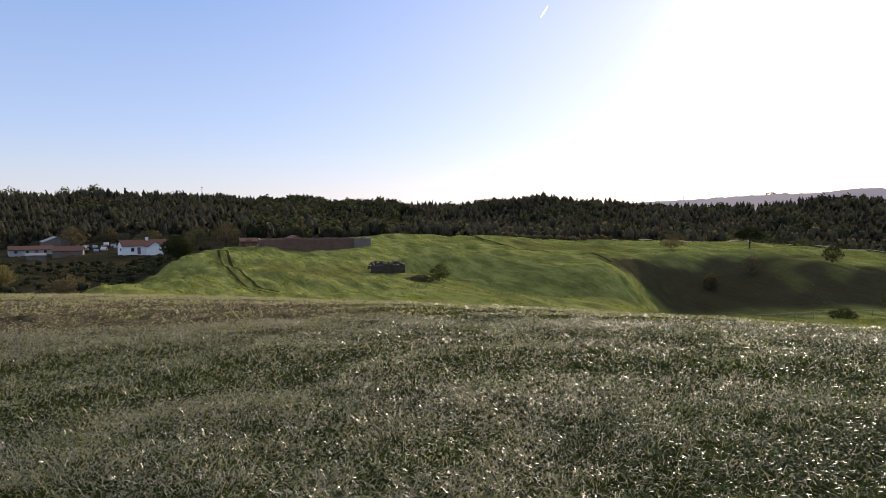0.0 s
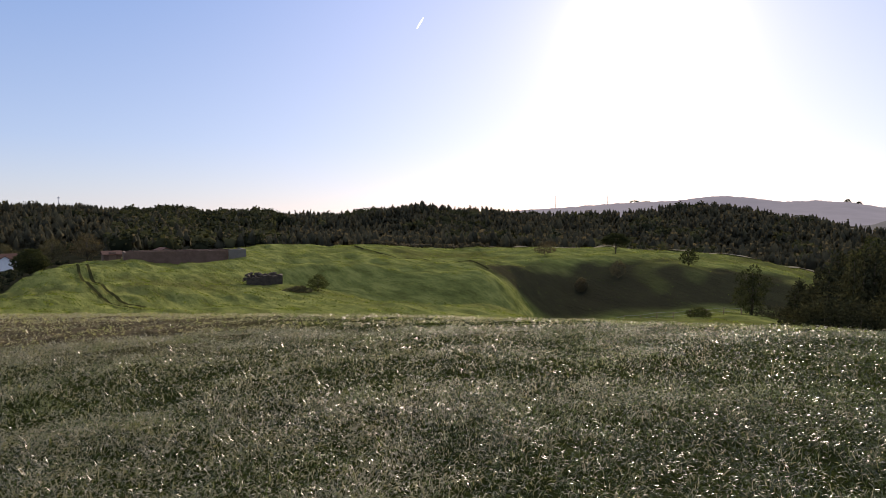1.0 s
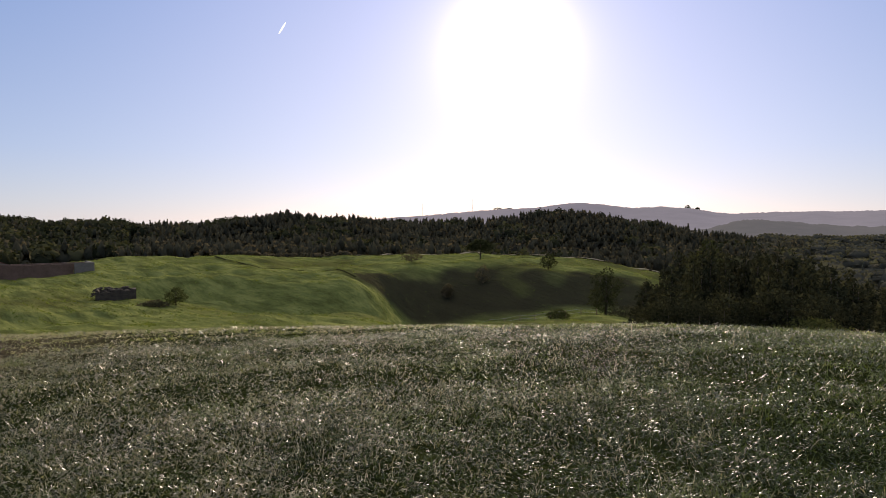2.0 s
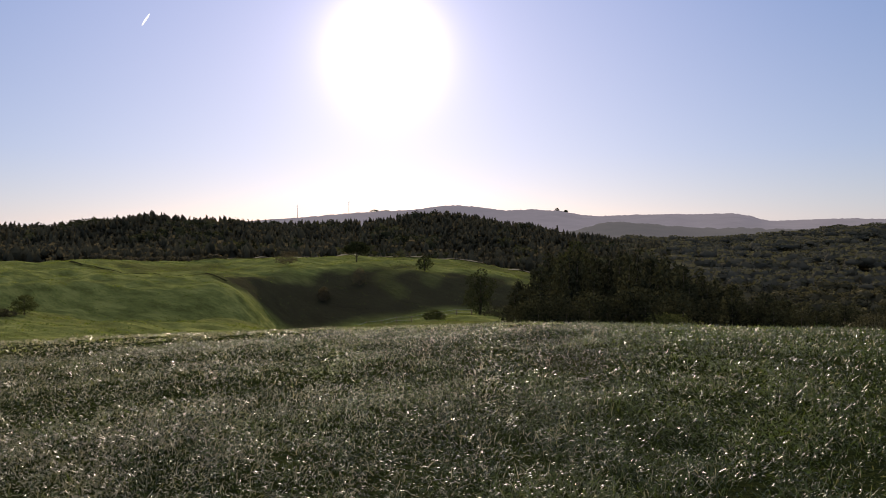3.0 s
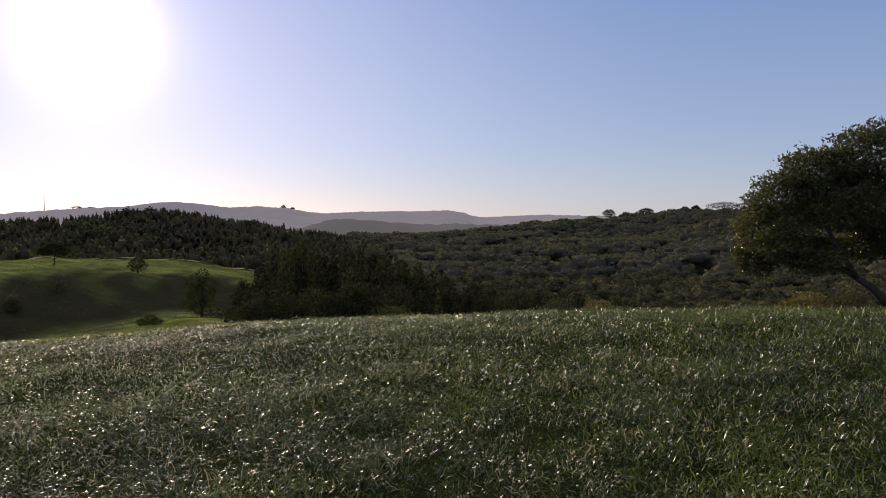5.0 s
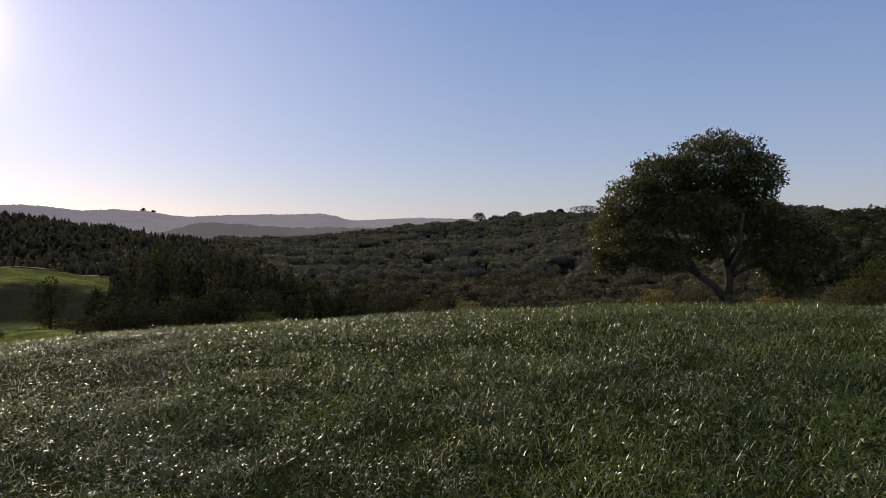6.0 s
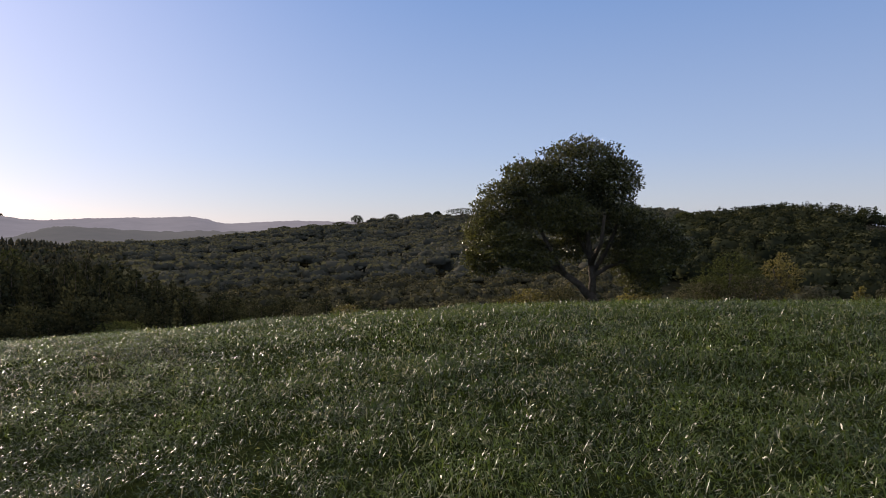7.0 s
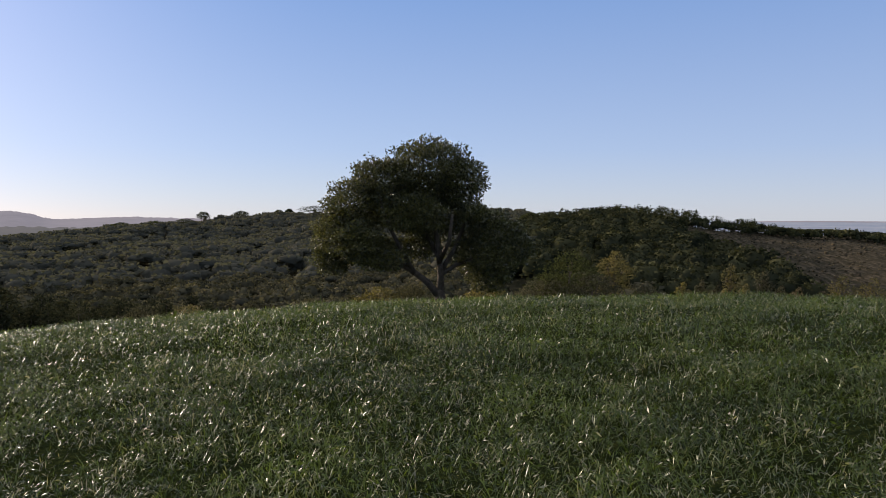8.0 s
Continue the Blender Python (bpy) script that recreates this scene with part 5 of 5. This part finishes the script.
def ruin():
    """The tumbled stone hut on the slope."""
    ob = stand("ruined_hut", "small roofless dark stone hut with tumbled rubble", "ruin", -5.85, 115, -2)
    gen = random.Random(9)
    for x0, x1, y0, y1, h in ((0.0, 2.3, 0.0, 0.5, 1.3), (2.304, 5.4, 0.0, 0.45, 1.55), (5.0, 5.5, 0.454, 3.2, 1.5), (0.0, 0.5, 0.504, 3.2, 1.5), (0.0, 5.5, 3.204, 3.7, 1.6)):
        bm = bmesh.new()
        n = max(2, int((x1 - x0) / 0.45))
        tops = [h + gen.uniform(-0.3, 0.15) for _ in range(n + 1)]
        rows = []
        for i in range(n + 1):
            x = x0 + (x1 - x0) * i / n
            rows.append([bm.verts.new(p) for p in ((x, y0, -1.2), (x, y0, tops[i]), (x, y1, tops[i] + gen.uniform(-0.08, 0.08)), (x, y1, -1.2))])
        for a, b in zip(rows, rows[1:]):
            for k in range(4):
                bm.faces.new((a[k], a[(k + 1) % 4], b[(k + 1) % 4], b[k]))
        bm.faces.new(rows[0][::-1]), bm.faces.new(rows[-1])
        bmesh.ops.recalc_face_normals(bm, faces=bm.faces)
        part("wall", bm, M_STONE, ob)
    for k in range(46):
        bm = bmesh.new()
        bmesh.ops.create_icosphere(bm, subdivisions=1, radius=gen.uniform(0.15, 0.45))
        c = Vector((gen.uniform(-0.6, 4.4), gen.uniform(0.6, 4.6), gen.uniform(0.3, 1.7)))
        for v in bm.verts:
            v.co = Vector((v.co.x * gen.uniform(0.8, 1.3), v.co.y * gen.uniform(0.8, 1.2), v.co.z * 0.6)) + c
        part("stone", bm, M_STONE, ob)


def car(colour, label, bearing, distance, turn):
    mat = Nodes("car_paint").done(colour, 0.25, 0.6)
    ob = stand("car", label, "car", bearing, distance, turn)
    ob["group"] = "cars parked at the farm"
    bm = bmesh.new()
    side = ((-2.0, 0.3), (2.0, 0.3), (2.05, 0.75), (1.1, 0.9), (0.5, 1.4), (-1.1, 1.45), (-1.9, 0.95), (-2.05, 0.7))
    a = [bm.verts.new((x, -0.82, z)) for x, z in side]
    b = [bm.verts.new((x, 0.82, z)) for x, z in side]
    for k in range(len(side)):
        bm.faces.new((a[k], a[(k + 1) % len(side)], b[(k + 1) % len(side)], b[k]))
    bm.faces.new(a[::-1]), bm.faces.new(b)
    bmesh.ops.recalc_face_normals(bm, faces=bm.faces)
    bmesh.ops.bevel(bm, geom=[e for e in bm.edges], offset=0.06, segments=1, affect="EDGES")
    part("body", bm, mat, ob)
    for y in (-0.835, 0.825):
        bm = bmesh.new()
        box(bm, -1.3, 0.55, y, y + 0.01, 0.95, 1.33)
        part("side_window", bm, M_GLASS, ob)
    for x in (-1.25, 1.25):
        for y in (-0.8, 0.62):
            bm = bmesh.new()
            bmesh.ops.create_cone(bm, cap_ends=True, segments=14, radius1=0.31, radius2=0.31, depth=0.2, matrix=Matrix.Translation((x, y + 0.09, 0.31)) @ Matrix.Rotation(radians(90), 4, "X"))
            part("wheel", bm, M_TYRE, ob)


white_house()
farm_buildings()
brick_sheds()
ruin()
gc = random.Random(12)
for k in range(17):
    tone = ((0.3, 0.3, 0.31), (0.11, 0.115, 0.12), (0.03, 0.03, 0.035), (0.06, 0.08, 0.14))[k % 4]
    word = ("white", "grey", "black", "blue")[k % 4]
    car(tone, word + " car parked in rows by the farm", -27.9 + (k % 6) * 0.62 + gc.uniform(-0.1, 0.1), 262 + (k // 6) * 7 + gc.uniform(-1, 1), 90 + gc.uniform(-12, 12))


def mast(bearing, distance, tall, base_z):
    ob = new("mast")
    x, y = polar(bearing, distance)
    ob.matrix_world = Matrix.Translation((x, y, base_z))
    tagged(ob, "thin grey steel mast far off on the skyline", "mast", "skyline masts")
    bm = bmesh.new()
    tube(bm, ((0, 0, -8), (0, 0, tall * 0.6), (0, 0, tall)), (tall * 0.02, tall * 0.014, tall * 0.008), 6)
    part("pole", bm, M_STEEL, ob)
    for z, w in ((0.93, 0.05), (0.86, 0.07)):
        bm = bmesh.new()
        box(bm, -tall * w, tall * w, -tall * 0.01, tall * 0.01, tall * z, tall * (z + 0.02))
        part("crossarm", bm, M_STEEL, ob)


mast(-18.7, 545, 14.0, -4.0)
mast(18.4, 2600, 48, 8)
mast(22.4, 2600, 44, 26)


def crest_road():
    """The pale dirt road along the top of the pasture."""
    bs = np.arange(13.2, 38.2, 0.35)
    # it follows the crest itself
    reach = np.arange(152, 192, 0.5)
    rise = np.array([(land(reach * math.sin(q), reach * math.cos(q)) - EYE) / reach for q in np.radians(bs)])
    d = np.convolve(np.pad(reach[rise.argmax(1)], 4, "edge"), np.ones(9) / 9, "valid")
    rows = []
    for off in (-0.75, -0.25, 0.25, 0.75):
        x, y = (d + off) * np.sin(np.radians(bs)), (d + off) * np.cos(np.radians(bs))
        rows.append(np.stack([x, y, land(x, y) + 0.26], -1))
    v = np.stack(rows, 1)
    n = len(bs)
    idx = np.arange(n * 4).reshape(n, 4)
    f = np.stack([idx[:-1, :-1], idx[:-1, 1:], idx[1:, 1:], idx[1:, :-1]], -1).reshape(-1, 4)
    me = array_mesh("road", v.reshape(-1, 3), [f], smooth=True)
    tagged(link_mesh("road", me, material=plain("pale_dirt", (0.19, 0.165, 0.11), (0.30, 0.26, 0.18), 0.6, 1.0, 0.0)), "pale dirt road along the top of the pasture", "road", kind="structure")


crest_road()


def wheel_track(a, b, width, label):
    """Bare wheel marks worn into the pasture."""
    (ax, ay), (bx, by) = a, b
    n = 160
    t = np.linspace(0, 1, n)
    bow = 1.6 * np.sin(t * math.pi)
    lx, ly = (bx - ax), (by - ay)
    ll = math.hypot(lx, ly)
    cx, cy = ax + lx * t + bow * ly / ll, ay + ly * t - bow * lx / ll
    rows = []
    for off in (-0.5, 0.0, 0.5):
        x, y = cx + off * width * ly / ll, cy - off * width * lx / ll
        rows.append(np.stack([x, y, land(x, y) + 0.3], -1))
    v = np.stack(rows, 1)
    idx = np.arange(n * 3).reshape(n, 3)
    f = np.stack([idx[:-1, :-1], idx[:-1, 1:], idx[1:, 1:], idx[1:, :-1]], -1).reshape(-1, 4)
    me = array_mesh("track", v.reshape(-1, 3), [f], smooth=True)
    tagged(link_mesh("track", me, material=M_RUT), label, "track", kind="structure")


M_RUT = plain("worn_rut", (0.018, 0.021, 0.008), (0.045, 0.045, 0.018), 0.8, 1.0, 0.0, 0.5, 0.1)
wheel_track(polar(-17.6, 150), polar(-14.0, 84), 0.45, "dark wheel mark running down the pasture")
wheel_track(polar(-17.0, 151), polar(-13.1, 84), 0.45, "dark wheel mark running down the pasture")


wheel_track(polar(2.4, 166), polar(13.2, 122), 0.5, "narrow dark path slanting across the pasture")


def fence():
    ob = new("fence")
    tagged(ob, "thin wooden post and wire fence on the green terrace", "fence")
    bs = np.arange(21.5, 33.5, 1.2)
    tops = []
    for b in bs:
        p = spot(b, 108 + 0.4 * (b - 27))
        bm = bmesh.new()
        tube(bm, (p - Vector((0, 0, 0.3)), p + Vector((0, 0, 1.15))), (0.07, 0.06), 6)
        part("post", bm, M_WOODP, ob)
        tops.append(p)
    for z in (0.55, 1.05):
        bm = bmesh.new()
        tube(bm, [p + Vector((0, 0, z)) for p in tops], [0.012] * len(tops), 4)
        part("wire", bm, M_STEEL, ob)


fence()


def contrail():
    """A short bright vapour trail high over the ridge."""
    ob = new("backdrop_contrail")
    tagged(ob, "short white vapour trail in the blue sky", "vapour trail", kind="structure")
    gen = np.random.default_rng(4)
    pts = []
    for t in np.linspace(0, 1, 14):
        b, e = radians(7.35 + 0.55 * t), radians(14.0 + 0.85 * t)
        pts.append(Vector((math.sin(b) * math.cos(e), math.cos(b) * math.cos(e), math.sin(e))) * 4200)
    bm = bmesh.new()
    tube(bm, pts, [5.5 * math.sin(math.pi * (0.06 + 0.9 * i / 13)) ** 0.5 * gen.uniform(0.85, 1.1) for i in range(14)], 8)
    n = Nodes("vapour")
    n.done((0.9, 0.9, 0.9), 1.0, 0.0)
    # the sunlight it scatters is put in as a white glow
    n.bsdf.inputs["Emission Color"].default_value = (1, 1, 1, 1)
    n.bsdf.inputs["Emission Strength"].default_value = 0.9
    part("trail", bm, n.mat, ob)


contrail()
